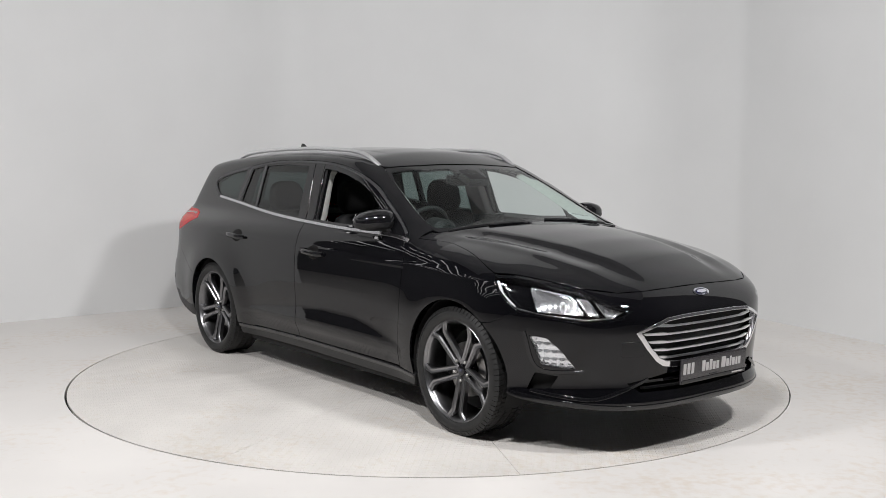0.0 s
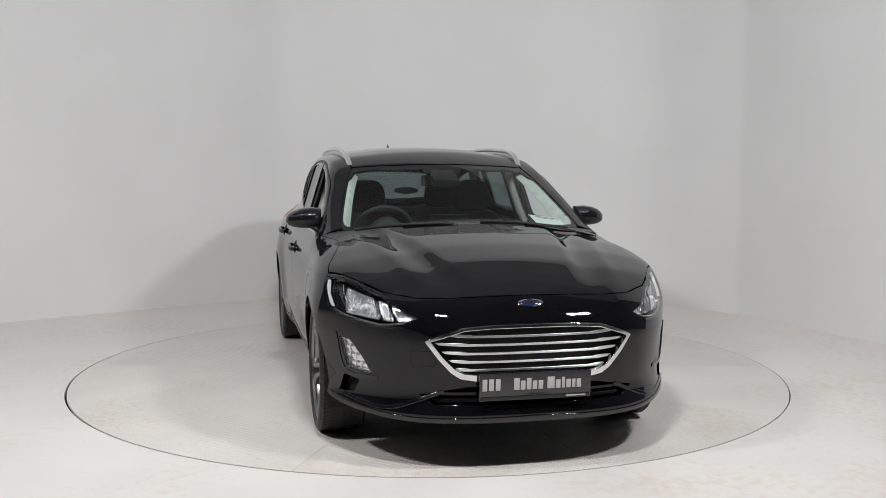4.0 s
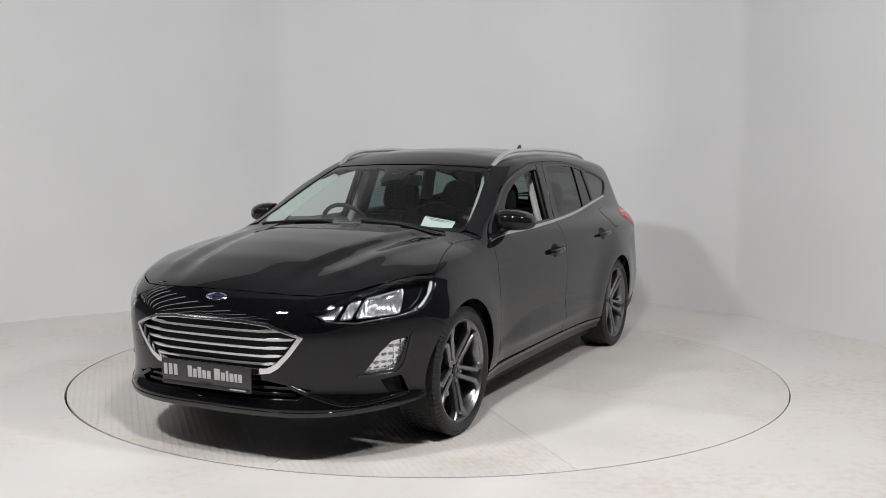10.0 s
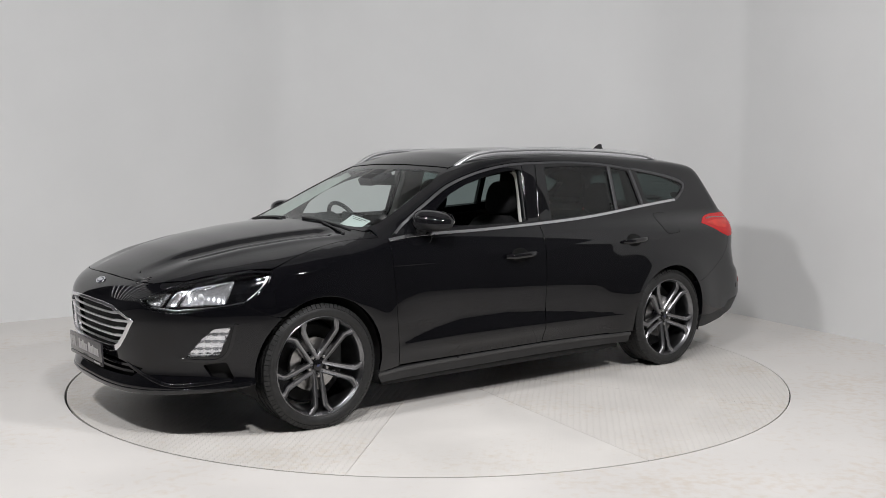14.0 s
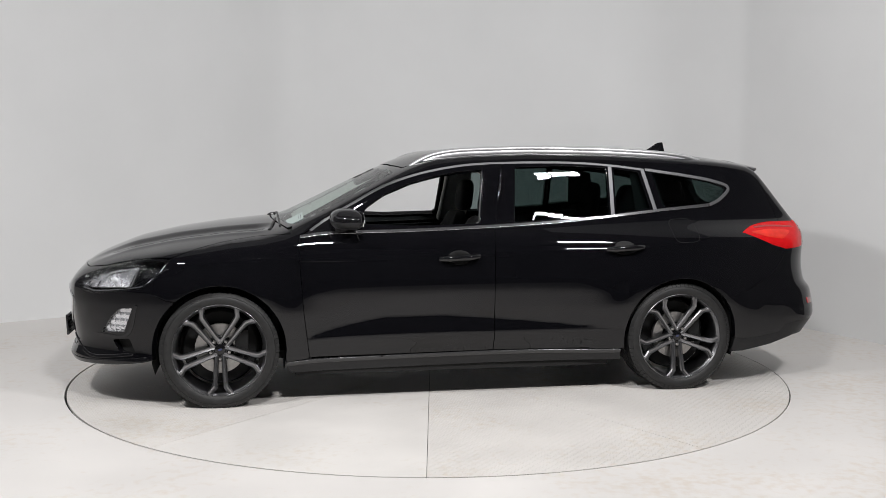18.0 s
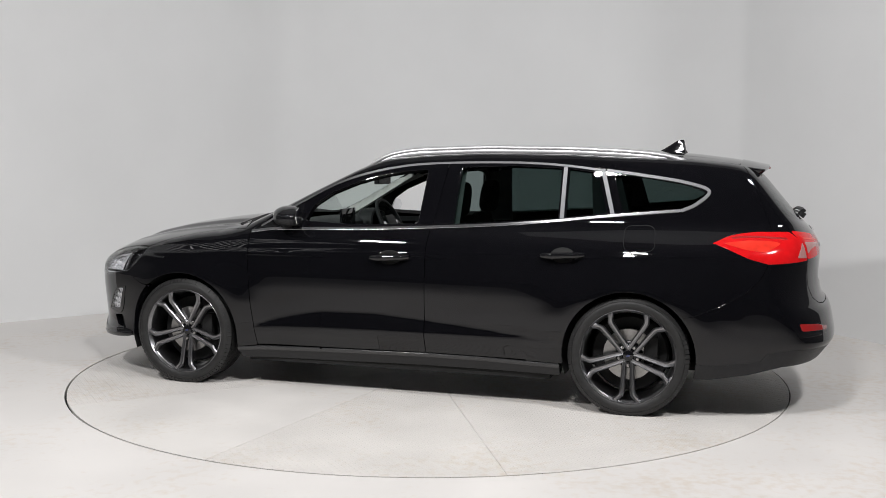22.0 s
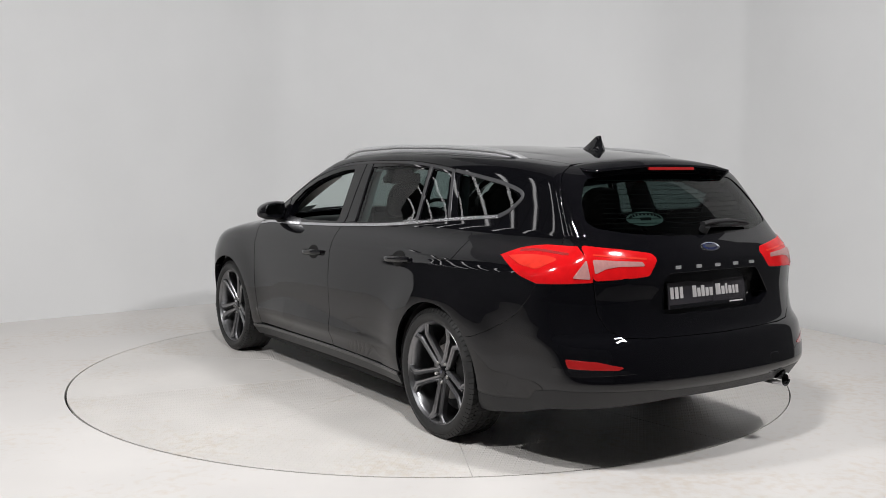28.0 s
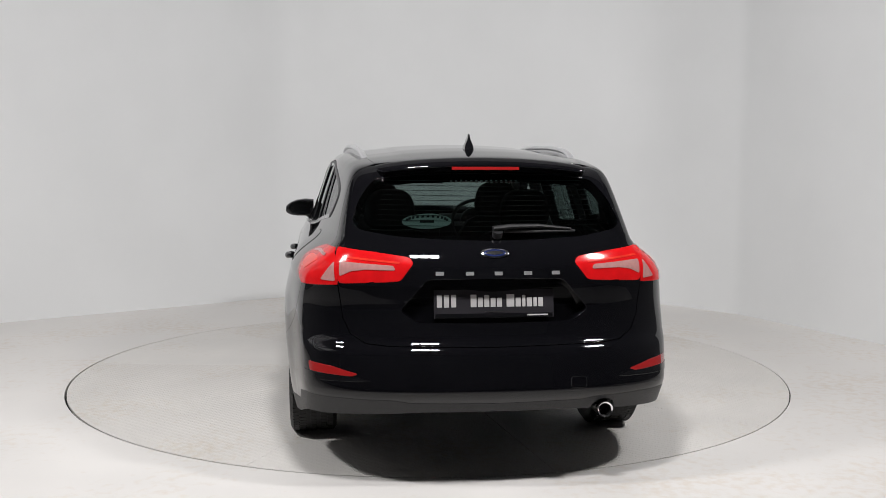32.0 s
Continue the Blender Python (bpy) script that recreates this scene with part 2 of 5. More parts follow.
def ease(xs, ys, soft):
    """A smooth curve through knots: straight runs, then blurred over soft metres; returns a lookup."""
    xs, ys = np.array(xs, float), np.array(ys, float)
    if xs[0] > xs[-1]:
        xs, ys = xs[::-1], ys[::-1]
    pad = 4 * soft
    g = np.linspace(xs[0] - pad, xs[-1] + pad, 1600)
    s0, s1 = (ys[1] - ys[0]) / (xs[1] - xs[0]), (ys[-1] - ys[-2]) / (xs[-1] - xs[-2])
    v = np.interp(g, xs, ys)
    v = np.where(g < xs[0], ys[0] + (g - xs[0]) * s0, np.where(g > xs[-1], ys[-1] + (g - xs[-1]) * s1, v))
    step = g[1] - g[0]
    n = max(1, int(3 * soft / step))
    ker = np.exp(-0.5 * (np.arange(-n, n + 1) * step / soft) ** 2)
    ker /= ker.sum()
    big = np.concatenate([v[0] - (v[1] - v[0]) * np.arange(n, 0, -1), v, v[-1] + (v[-1] - v[-2]) * np.arange(1, n + 1)])
    sm = np.convolve(big, ker, "valid")
    return lambda q: np.interp(q, g, sm)


def inside(poly, pts):
    poly, res = np.array(poly, float), np.zeros(len(pts), bool)
    x, y = pts[:, 0], pts[:, 1]
    for (x0, y0), (x1, y1) in zip(poly, np.roll(poly, -1, 0)):
        if y0 == y1:
            continue
        hit = ((y0 > y) != (y1 > y)) & (x < (x1 - x0) * (y - y0) / (y1 - y0) + x0)
        res ^= hit
    return res


def dense(loop, step, closed=True):
    out = []
    n = len(loop)
    for i in range(n if closed else n - 1):
        a, b = np.array(loop[i], float), np.array(loop[(i + 1) % n], float)
        k = max(1, int(np.ceil(np.linalg.norm(b - a) / step)))
        out += [tuple(a + (b - a) * j / k) for j in range(k)]
    if not closed:
        out.append(tuple(loop[-1]))
    return out


def rounded(loop, radius, steps=4):
    """Rounds the corners of a closed loop."""
    out, n = [], len(loop)
    for i in range(n):
        p, a, b = (np.array(loop[k % n], float) for k in (i, i - 1, i + 1))
        da, db = a - p, b - p
        la, lb = np.linalg.norm(da), np.linalg.norm(db)
        r = min(radius, 0.45 * la, 0.45 * lb)
        s, e = p + da / la * r, p + db / lb * r
        for k in range(steps + 1):
            t = k / steps
            out.append(tuple((1 - t) ** 2 * s + 2 * t * (1 - t) * p + t * t * e))
    return out


def smooth_line(pts, per=6):
    """A Catmull-Rom curve through points."""
    p = [np.array(q, float) for q in pts]
    p = [2 * p[0] - p[1]] + p + [2 * p[-1] - p[-2]]
    out = []
    for i in range(1, len(p) - 2):
        for k in range(per):
            t = k / per
            out.append(tuple(0.5 * (2 * p[i] + (p[i + 1] - p[i - 1]) * t + (2 * p[i - 1] - 5 * p[i] + 4 * p[i + 1] - p[i + 2]) * t * t
                                    + (3 * p[i] - p[i - 1] - 3 * p[i + 1] + p[i + 2]) * t ** 3)))
    out.append(tuple(p[-2]))
    return out

# ---- room ----
def wall_run(name, pts, height, thick, material, label):
    """An upright wall over a line of floor points, given thickness on its outer side."""
    bm = bmesh.new()
    n = len(pts)
    outs = []
    for i, p in enumerate(pts):
        a, b = Vector(pts[max(i - 1, 0)]), Vector(pts[min(i + 1, n - 1)])
        t = (b - a).normalized()
        outs.append(Vector(p) + Vector((-t.y, t.x)) * thick)
    rows = [[bm.verts.new((p[0], p[1], z)) for p in line] for line, z in ((pts, 0), (pts, height), (outs, height), (outs, 0))]
    for r in range(4):
        for i in range(n - 1):
            bm.faces.new((rows[r][i], rows[r][i + 1], rows[(r + 1) % 4][i + 1], rows[(r + 1) % 4][i]))
    for i in (0, n - 1):
        bm.faces.new([rows[r][i] for r in range(4)])
    return tagged(part(name, bm, material, None, smooth_angle=30), label, kind="structure")


def fillet(a, p, b, r, steps):
    a, p, b = Vector(a), Vector(p), Vector(b)
    s, e = p + (a - p).normalized() * r, p + (b - p).normalized() * r
    return [tuple((1 - t) ** 2 * s + 2 * t * (1 - t) * p + t * t * e) for t in [k / steps for k in range(steps + 1)]]


W_A, W_B, W_C, W_D, W_E, W_F = (-4.42, 0.98), (-3.95, 1.53), (-1.40, 3.44), (2.12, 3.10), (2.78, 2.33), (4.05, -0.55)
run = [W_A] + fillet(W_A, W_B, W_C, 0.2, 4) + fillet(W_B, W_C, W_D, 0.25, 6) + fillet(W_C, W_D, W_E, 0.45, 8) + fillet(W_D, W_E, W_F, 0.08, 4) + [W_F]
wall_run("wall_north", run, CEIL, 0.12, M_WALL, "smooth white curved studio backdrop wall")
wall_run("wall_west", [(-9.0, -10.0), (-9.0, 4.6), (-3.2, 4.6)], CEIL, 0.12, M_HALL, "dark side wall of the hall")
wall_run("wall_east", [(4.05, -0.55), (4.6, -2.0), (4.6, -10.0)], CEIL, 0.12, M_EAST, "dark grey side wall of the hall")
wall_run("wall_south", [(4.6, -10.0), (-9.0, -10.0)], CEIL, 0.12, M_HALL, "dark far wall of the hall")
part_ceiling = box_bm((14.2, 15.2, 0.1), (-2.1, -2.7, CEIL + 0.05))
tagged(part("ceiling", part_ceiling, M_CEIL, None), "dark grey plain ceiling over the hall", kind="structure")
tagged(part("ceiling_stage", box_bm((8.5, 4.7, 0.08), (-0.1, 1.15, CEIL - 0.09)), M_STAGECEIL, None), "pale grey ceiling panel over the turntable stage", kind="structure")

R_TABLE = 2.2535
STAGE_EDGE = -5.6          # the white stage floor ends here, the dark hall floor goes on
bm = bmesh.new()
n = 128
ring_in = [bm.verts.new(((R_TABLE + 0.0115) * math.cos(2 * math.pi * i / n) - 0.0030, (R_TABLE + 0.0115) * math.sin(2 * math.pi * i / n) + 0.0042, 0)) for i in range(n)]
ring_dn = [bm.verts.new((v.co.x, v.co.y, -0.06)) for v in ring_in]
ring_out = [bm.verts.new((12.0 * math.cos(2 * math.pi * i / n) - 2.0, max(12.0 * math.sin(2 * math.pi * i / n) - 1.5, STAGE_EDGE), 0)) for i in range(n)]
for i in range(n):
    j = (i + 1) % n
    bm.faces.new((ring_in[i], ring_out[i], ring_out[j], ring_in[j]))
    bm.faces.new((ring_in[i], ring_in[j], ring_dn[j], ring_dn[i]))
bm.faces.new(ring_dn[::-1])
tagged(part("floor", bm, M_FLOOR, None, smooth_angle=20), "white-painted smooth concrete studio floor, faintly scuffed", kind="structure")

hall_floor = box_bm((14.4, 4.4, 0.1), (-2.1, STAGE_EDGE - 2.2, -0.052))
tagged(part("hall_floor", hall_floor, M_HALLFLOOR, None), "dark grey concrete hall floor before the white stage", kind="structure")

# ceiling fixtures round the lamps
def fixture(name, label, size, at, to=None):
    ob = empty(name, None, look(at, to) if to else pose(*at))
    w, h = size
    bm = bmesh.new()
    for sx, sy, dx, dy in ((w + 0.05, 0.025, 0, h / 2 + 0.013), (w + 0.05, 0.025, 0, -h / 2 - 0.013), (0.025, h, w / 2 + 0.013, 0), (0.025, h, -w / 2 - 0.013, 0)):
        box_bm((sx, sy, 0.05), (dx, dy, 0.012), bm=bm)
    part("frame", bm, M_PLASTIC, ob)
    part("housing", box_bm((w + 0.05, h + 0.05, 0.04), (0, 0, 0.06)), M_PLASTIC, ob)
    return tagged(ob, label, "light", "studio lights")


for at, to in FLOODS:
    f = empty("flood_light", None, look(at, to))
    tagged(f, "studio flood light of six square modules hung from the ceiling", "light", "studio lights")
    for dx, dy in MODULES:
        bm = bmesh.new()
        for sx, sy, ox, oy in ((0.15, 0.008, 0, 0.060), (0.15, 0.008, 0, -0.060), (0.008, 0.11, 0.070, 0), (0.008, 0.11, -0.070, 0)):
            box_bm((sx, sy, 0.05), (dx + ox, dy + oy, 0.012), bm=bm)
        part("module_frame", bm, M_PLASTIC, f)
    part("housing", box_bm((0.50, 0.29, 0.04), (0, 0, 0.06), 0.008), M_PLASTIC, f)
    part("hanger", box_bm((0.03, 0.03, CEIL - at[2]), (0, 0, 0), m=f.matrix_basis.inverted() @ pose(at[0], at[1], (CEIL + at[2]) / 2 + 0.07)), M_PLASTIC, f)
for x, y in TUBES:
    f = fixture("tube_light", "long white tube light hung in the dark side hall", (TUBE_LONG, 0.06), (x, y, TUBE_Z + 0.005))
    for dx in (-1.4, 1.4):
        part("hanger", box_bm((0.012, 0.012, CEIL - TUBE_Z - 0.08), (dx, 0, (CEIL - TUBE_Z) / 2 + 0.04)), M_PLASTIC, f)

# ---- turntable ----
turntable = tagged(empty("turntable"), "round white steel turntable of ten plates, scuffed by tyres", "turntable")
SEAM = 0.0013
for k in range(10):
    a0, a1 = radians(8 + 36 * k), radians(44 + 36 * k)
    bm = bmesh.new()
    steps = 14
    d = SEAM / R_TABLE
    outer = [(R_TABLE * math.cos(a0 + d + (a1 - a0 - 2 * d) * i / steps), R_TABLE * math.sin(a0 + d + (a1 - a0 - 2 * d) * i / steps)) for i in range(steps + 1)]
    mid = (a0 + a1) / 2
    inner = [((SEAM * 2.2 + 0.0) / math.sin(radians(18)) * 0.5 * math.cos(mid), SEAM * 1.1 / math.sin(radians(18)) * math.sin(mid))]
    prism_bm(inner + outer, -0.03, 0.0015, "XY", 0.0, bm)
    part("steel_plate", bm, M_SMOOTH if k == 1 else M_CHEQUER, turntable, smooth_angle=0)
part("base_disc", lathe_bm([(0.001, -0.031), (R_TABLE - 0.01, -0.031), (R_TABLE - 0.01, -0.058), (0.001, -0.058)], 96, "Z"), M_SEAM, turntable)

# added black ring: stands for the shade down in the rim's gap
part("gap_shade", lathe_bm([(R_TABLE - 0.002, -0.010), (R_TABLE + 0.0062, -0.010), (R_TABLE + 0.0062, -0.025), (R_TABLE - 0.002, -0.025)], 128, "Z"), M_GAPRING, turntable, "added black ring for the shade in the gap round the rim")

# ---- car: one smooth body surface, from which every panel is cut ----
car = tagged(empty("car"), "shiny black estate car with gunmetal alloy wheels on the turntable", "car")
XF, XR, ZW = 1.321, -1.379, 0.322          # axles

z_mid = ease([2.40, 2.22, 2.17, 2.12, 2.04, 1.83, 1.58, 1.32, 1.10, 1.02, 0.96, 0.74, 0.52, 0.29, 0.20, 0.08, -0.13, -0.50, -1.0, -1.5, -1.7, -1.95, -2.12, -2.5],
             [0.40, 0.66, 0.735, 0.782, 0.822, 0.904, 0.959, 0.996, 1.018, 1.025, 1.039, 1.145, 1.254, 1.360, 1.394, 1.430, 1.453, 1.466, 1.458, 1.434, 1.418, 1.386, 1.352, 1.27], 0.035)
crown = ease([2.3, 1.9, 1.2, 1.0, 0.7, 0.3, 0.0, -1.0, -2.0, -2.3], [0.16, 0.15, 0.115, 0.12, 0.15, 0.15, 0.13, 0.13, 0.14, 0.14], 0.08)
x_nose = ease([0.10, 0.17, 0.215, 0.255, 0.31, 0.36, 0.45, 0.58, 0.66, 0.70, 0.745, 0.79, 0.84, 0.95], [2.08, 2.15, 2.20, 2.224, 2.20, 2.197, 2.207, 2.220, 2.220, 2.212, 2.188, 2.148, 2.088, 1.92], 0.012)
x_tail = ease([0.15, 0.25, 0.30, 0.36, 0.41, 0.45, 0.545, 0.575, 0.600, 0.614, 0.645, 0.70, 0.76, 0.86, 0.93, 0.985, 1.03, 1.06, 1.13, 1.25, 1.33, 1.45],
              [-2.28, -2.355, -2.400, -2.445, -2.482, -2.479, -2.460, -2.452, -2.438, -2.418, -2.402, -2.390, -2.385, -2.39, -2.378, -2.345, -2.302, -2.276, -2.217, -2.118, -2.052, -1.95], 0.010)
side_z = ease([0.10, 0.20, 0.26, 0.33, 0.42, 0.52, 0.62, 0.70, 0.78, 0.84, 0.90, 0.945, 0.985, 1.02, 1.08, 1.19, 1.30, 1.38, 1.55],
              [0.775, 0.815, 0.842, 0.858, 0.869, 0.8780, 0.8815, 0.8813, 0.8770, 0.8680, 0.8530, 0.829, 0.795, 0.772, 0.7535, 0.7195, 0.683, 0.653, 0.580], 0.014)
low_w = ease([2.3, 1.9, 1.6, 1.32, 0.9, 0.4, -0.3, -0.9, -1.38, -1.7, -1.95, -2.2, -2.5], [0.98, 1.0, 1.008, 1.008, 0.994, 0.994, 0.996, 0.998, 1.006, 0.990, 0.958, 0.915, 0.84], 0.10)
high_w = ease([1.2, 0.5, -0.3, -1.0, -1.28, -1.8, -2.1, -2.4], [1.0, 1.0, 0.992, 0.962, 0.944, 0.892, 0.854, 0.80], 0.12)


def wall_y(x, z):
    """Half-width of the side at (x, z)."""
    t = np.clip((z - 0.88) / 0.17, 0, 1)
    t = t * t * (3 - 2 * t)
    zz = z + 0.12 * np.clip((-1.7 - x) / 0.3, 0, 1) * np.clip((0.75 - z) / 0.2, 0, 1)
    y = side_z(zz) * (low_w(x) * (1 - t) + high_w(x) * t)
    for xw in (XF, XR):
        d = np.hypot(x - xw, z - ZW)
        y = y + 0.021 * np.exp(-((np.maximum(d, 0.36) - 0.36) / 0.16) ** 2) * np.clip((0.95 - z) / 0.25, 0, 1)
    # ridge along the foot of the doors
    line = 0.368 - 0.010 * x
    tall = 0.125 * np.clip((0.86 - x) / 0.45, 0, 1) ** 0.6 * np.clip((x + 0.98) / 1.05, 0, 1) ** 0.8
    up = np.clip((z - line) / (tall + 0.01), 0, 1)
    y = y + 0.17 * tall * np.where(z > line, (1 - up) ** 2 * (1 + 2 * up), np.exp(-((z - line) / 0.040) ** 2)) - 0.03 * tall * np.exp(-((z - line - 0.15) / 0.08) ** 2)
    y = y * (1 - 0.020 * np.clip((0.42 - z) / 0.2, 0, 1) * np.clip((-1.9 - x) / 0.3, 0, 1))
    # shoulder line through the handles
    y = y + 0.004 * np.exp(-((z - 0.835 + 0.018 * x) / 0.016) ** 2)
    return y


def top_z(x, y):
    z = z_mid(x) - crown(x) * y * y
    hood = np.clip((x - 1.0) / 0.12, 0, 1) * np.clip((2.10 - x) / 0.30, 0, 1)
    ay = np.abs(y)
    crest = 0.44 - 0.18 * np.clip(x - 1.0, 0, 1.2)
    t = np.clip((ay - crest + 0.01) / 0.075, 0, 1)
    z = z + hood * (0.011 * (1 - t * t * (3 - 2 * t)) - 0.011 - 0.008 * np.exp(-((ay - crest - 0.095) / 0.050) ** 2) + 0.005 * np.exp(-((ay - crest - 0.205) / 0.040) ** 2))
    # the roof's middle stands slightly proud
    roof = np.clip((0.12 - x) / 0.2, 0, 1) * np.clip((x + 1.85) / 0.3, 0, 1)
    t = np.clip((ay - 0.335) / 0.03, 0, 1)
    z = z - roof * 0.004 * t * t * (3 - 2 * t)
    return z


def nose_x(y, z):
    return x_nose(z) - 0.80 * y ** 4 - 0.13 * y * y


def tail_x(y, z):
    return x_tail(z) + 0.16 * y * y + 0.48 * y ** 6


def body_f(x, y, z):
    """Below zero inside the body."""
    y = np.abs(y)
    k = 0.020 + 0.010 * np.clip((1.05 - z) / 0.1, 0, 1) * np.clip((z - 0.66) / 0.1, 0, 1)
    a, b, c, d = y - wall_y(x, z), z - top_z(x, y), 0.8 * (x - nose_x(y, z)), 0.8 * (tail_x(y, z) - x)
    m = np.maximum(np.maximum(a, b), np.maximum(c, d))
    return m + k * np.log(np.exp((a - m) / k) + np.exp((b - m) / k) + np.exp((c - m) / k) + np.exp((d - m) / k))


def root(f, lo, hi):
    lo, hi = np.array(lo, float), np.array(hi, float)
    for _ in range(34):
        m = (lo + hi) / 2
        neg = f(m) < 0
        lo, hi = np.where(neg, m, lo), np.where(neg, hi, m)
    return (lo + hi) / 2


def body_n(p):
    e = 0.0015
    g = np.stack([body_f(p[:, 0] + e, p[:, 1], p[:, 2]) - body_f(p[:, 0] - e, p[:, 1], p[:, 2]),
                  body_f(p[:, 0], p[:, 1] + e, p[:, 2]) - body_f(p[:, 0], p[:, 1] - e, p[:, 2]),
                  body_f(p[:, 0], p[:, 1], p[:, 2] + e) - body_f(p[:, 0], p[:, 1], p[:, 2] - e)], 1)
    return g / np.linalg.norm(g, axis=1, keepdims=True)


def map_side(q):
    x, z = q[:, 0], q[:, 1]
    y = root(lambda m: body_f(x, m, z), np.zeros(len(q)), np.full(len(q), 1.1))
    return np.stack([x, y, z], 1)


def map_top(q):
    x, y = q[:, 0], q[:, 1]
    z = root(lambda m: body_f(x, y, m), np.full(len(q), 0.70), np.full(len(q), 1.7))
    return np.stack([x, y, z], 1)


NOSE0, TAIL0, ARC = 1.15, -1.35, 0.85


def map_nose(q):
    a, z = q[:, 0] / ARC, q[:, 1]
    r = root(lambda m: body_f(NOSE0 + m * np.cos(a), m * np.sin(a), z), np.full(len(q), 0.05), np.full(len(q), 1.5))
    return np.stack([NOSE0 + r * np.cos(a), r * np.sin(a), z], 1)


def map_tail(q):
    a, z = q[:, 0] / ARC, q[:, 1]
    r = root(lambda m: body_f(TAIL0 - m * np.cos(a), m * np.sin(a), z), np.full(len(q), 0.05), np.full(len(q), 1.5))
    return np.stack([TAIL0 - r * np.cos(a), r * np.sin(a), z], 1)


def nose(y, z):
    """A point of the front, by its place across, as (arc, z)."""
    x = float(root(lambda m: body_f(m, np.array([y]), np.array([z])), [1.0], [2.5])[0])
    return (math.atan2(y, x - NOSE0) * ARC, z)


def tail(y, z):
    x = -float(root(lambda m: body_f(-m, np.array([y]), np.array([z])), [1.2], [2.8])[0])
    return (math.atan2(y, TAIL0 - x) * ARC, z)


def nose_s(x, z):
    y = float(map_side(np.array([[x, z]]))[0, 1])
    return (math.atan2(y, x - NOSE0) * ARC, z)


def tail_s(x, z):
    y = float(map_side(np.array([[x, z]]))[0, 1])
    return (math.atan2(y, TAIL0 - x) * ARC, z)


def on_side(x, z):
    return map_side(np.array([[x, z]], float))[0]


def on_top(x, y):
    return map_top(np.array([[x, y]], float))[0]


def shell(name, outline, how, material, parent, label="", holes=(), step=0.03, lift=0.0, depth=0.014, side=1, edge=0.0015, relief=None, fine=None):
    """A panel cut from the body surface: its face, a rounded edge, and a turned-in flange. lift: how far it stands off the surface; relief: the same, varying from place to place; fine: (step, test) for a closer mesh where the test holds."""
    rim_step = (fine[0] if fine else step) * 0.6
    loops = [dense(outline, rim_step)] + [dense(h, rim_step) for h in holes]
    pts = [p for l in loops for p in l]
    edges, at = [], 0
    for l in loops:
        edges += [(at + i, at + (i + 1) % len(l)) for i in range(len(l))]
        at += len(l)
    o = np.array(outline)
    lo, hi = o.min(0), o.max(0)
    grids = []
    for d in ([step] + ([fine[0]] if fine else [])):
        gx, gy = np.meshgrid(np.arange(lo[0] + d / 2, hi[0], d), np.arange(lo[1] + d / 2, hi[1], d))
        gx = gx + (np.arange(gx.shape[0]) % 2)[:, None] * d / 2
        g = np.stack([gx.ravel(), gy.ravel()], 1)
        if fine:
            g = g[fine[1](g) == (d == fine[0])]
        grids.append(g)
    g = np.concatenate(grids)
    keep = inside(outline, g)
    for h in holes:
        keep &= ~inside(h, g)
    border = np.array(pts)
    g = g[keep]
    if len(g):
        near = []
        for k in range(0, len(g), 400):
            c = g[k:k + 400]
            near.append((((c[:, None, 0] - border[None, :, 0]) ** 2 + (c[:, None, 1] - border[None, :, 1]) ** 2).min(1)) > ((fine[0] if fine else step) * 0.45) ** 2)
        g = g[np.concatenate(near)]
    allp = [Vector(p) for p in pts] + [Vector(p) for p in g]
    v2, _, tris, _, _, _ = delaunay_2d_cdt(allp, edges, [], 0, 1e-6)
    q = np.array([(v.x, v.y) for v in v2])
    tris = np.array([tuple(t) for t in tris])
    cen = q[tris].mean(1)
    ok = inside(outline, cen)
    for h in holes:
        ok &= ~inside(h, cen)
    tris = tris[ok]
    p3 = how(q)
    nr = body_n(p3)
    p3 = p3 + nr * (relief(q)[:, None] if relief else lift)
    verts, norms = list(p3), list(nr)
    fa, fb, fc = (p3[tris[:, k]] for k in range(3))
    turned = np.sum(np.cross(fb - fa, fc - fa) * nr[tris[:, 0]], 1) < 0
    tris[turned] = tris[turned][:, ::-1]
    faces = [tuple(t) for t in tris.tolist()]
    # edge and flange from the open borders
    count = {}
    for f in faces:
        for i in range(3):
            e = (f[i], f[(i + 1) % 3])
            if (e[1], e[0]) in count:
                del count[(e[1], e[0])]
            else:
                count[e] = 1
    nxt = {}
    outward = {}
    for a, b in count:
        t = p3[b] - p3[a]
        w = np.cross(t, nr[a])
        w = w / (np.linalg.norm(w) + 1e-12)
        outward[a] = outward.get(a, 0) + w
        outward[b] = outward.get(b, 0) + w
    idx = {}
    for a in outward:
        w = outward[a] / (np.linalg.norm(outward[a]) + 1e-12)
        idx[a] = len(verts)
        mid = w + nr[a]
        verts += [p3[a] + w * edge - nr[a] * edge, p3[a] + w * edge - nr[a] * edge, p3[a] + w * edge - nr[a] * depth]
        norms += [mid / np.linalg.norm(mid) * 0.7 + w * 0.3, w, w]
    for a, b in count:
        i, j = idx[a], idx[b]
        faces += [(b, a, i, j), (j + 1, i + 1, i + 2, j + 2)]
    verts, norms = np.array(verts), np.array(norms)
    if side < 0:
        verts, norms, faces = verts * (1, -1, 1), norms * (1, -1, 1), [f[::-1] for f in faces]
    return link_mesh(name, verts, faces, material, parent, label, None if relief else norms)


def both(name, outline, how, material, parent, label="", **kw):
    return [shell(name, outline, how, material, parent, label, side=s, **kw) for s in (1, -1)]


def mirrored(half, how_close=1e-6):
    """A loop symmetric about the middle from its half at positive first coordinate, given from the top middle round to the bottom middle."""
    return [(a, b) for a, b in half] + [(-a, b) for a, b in half[::-1] if abs(a) > how_close]


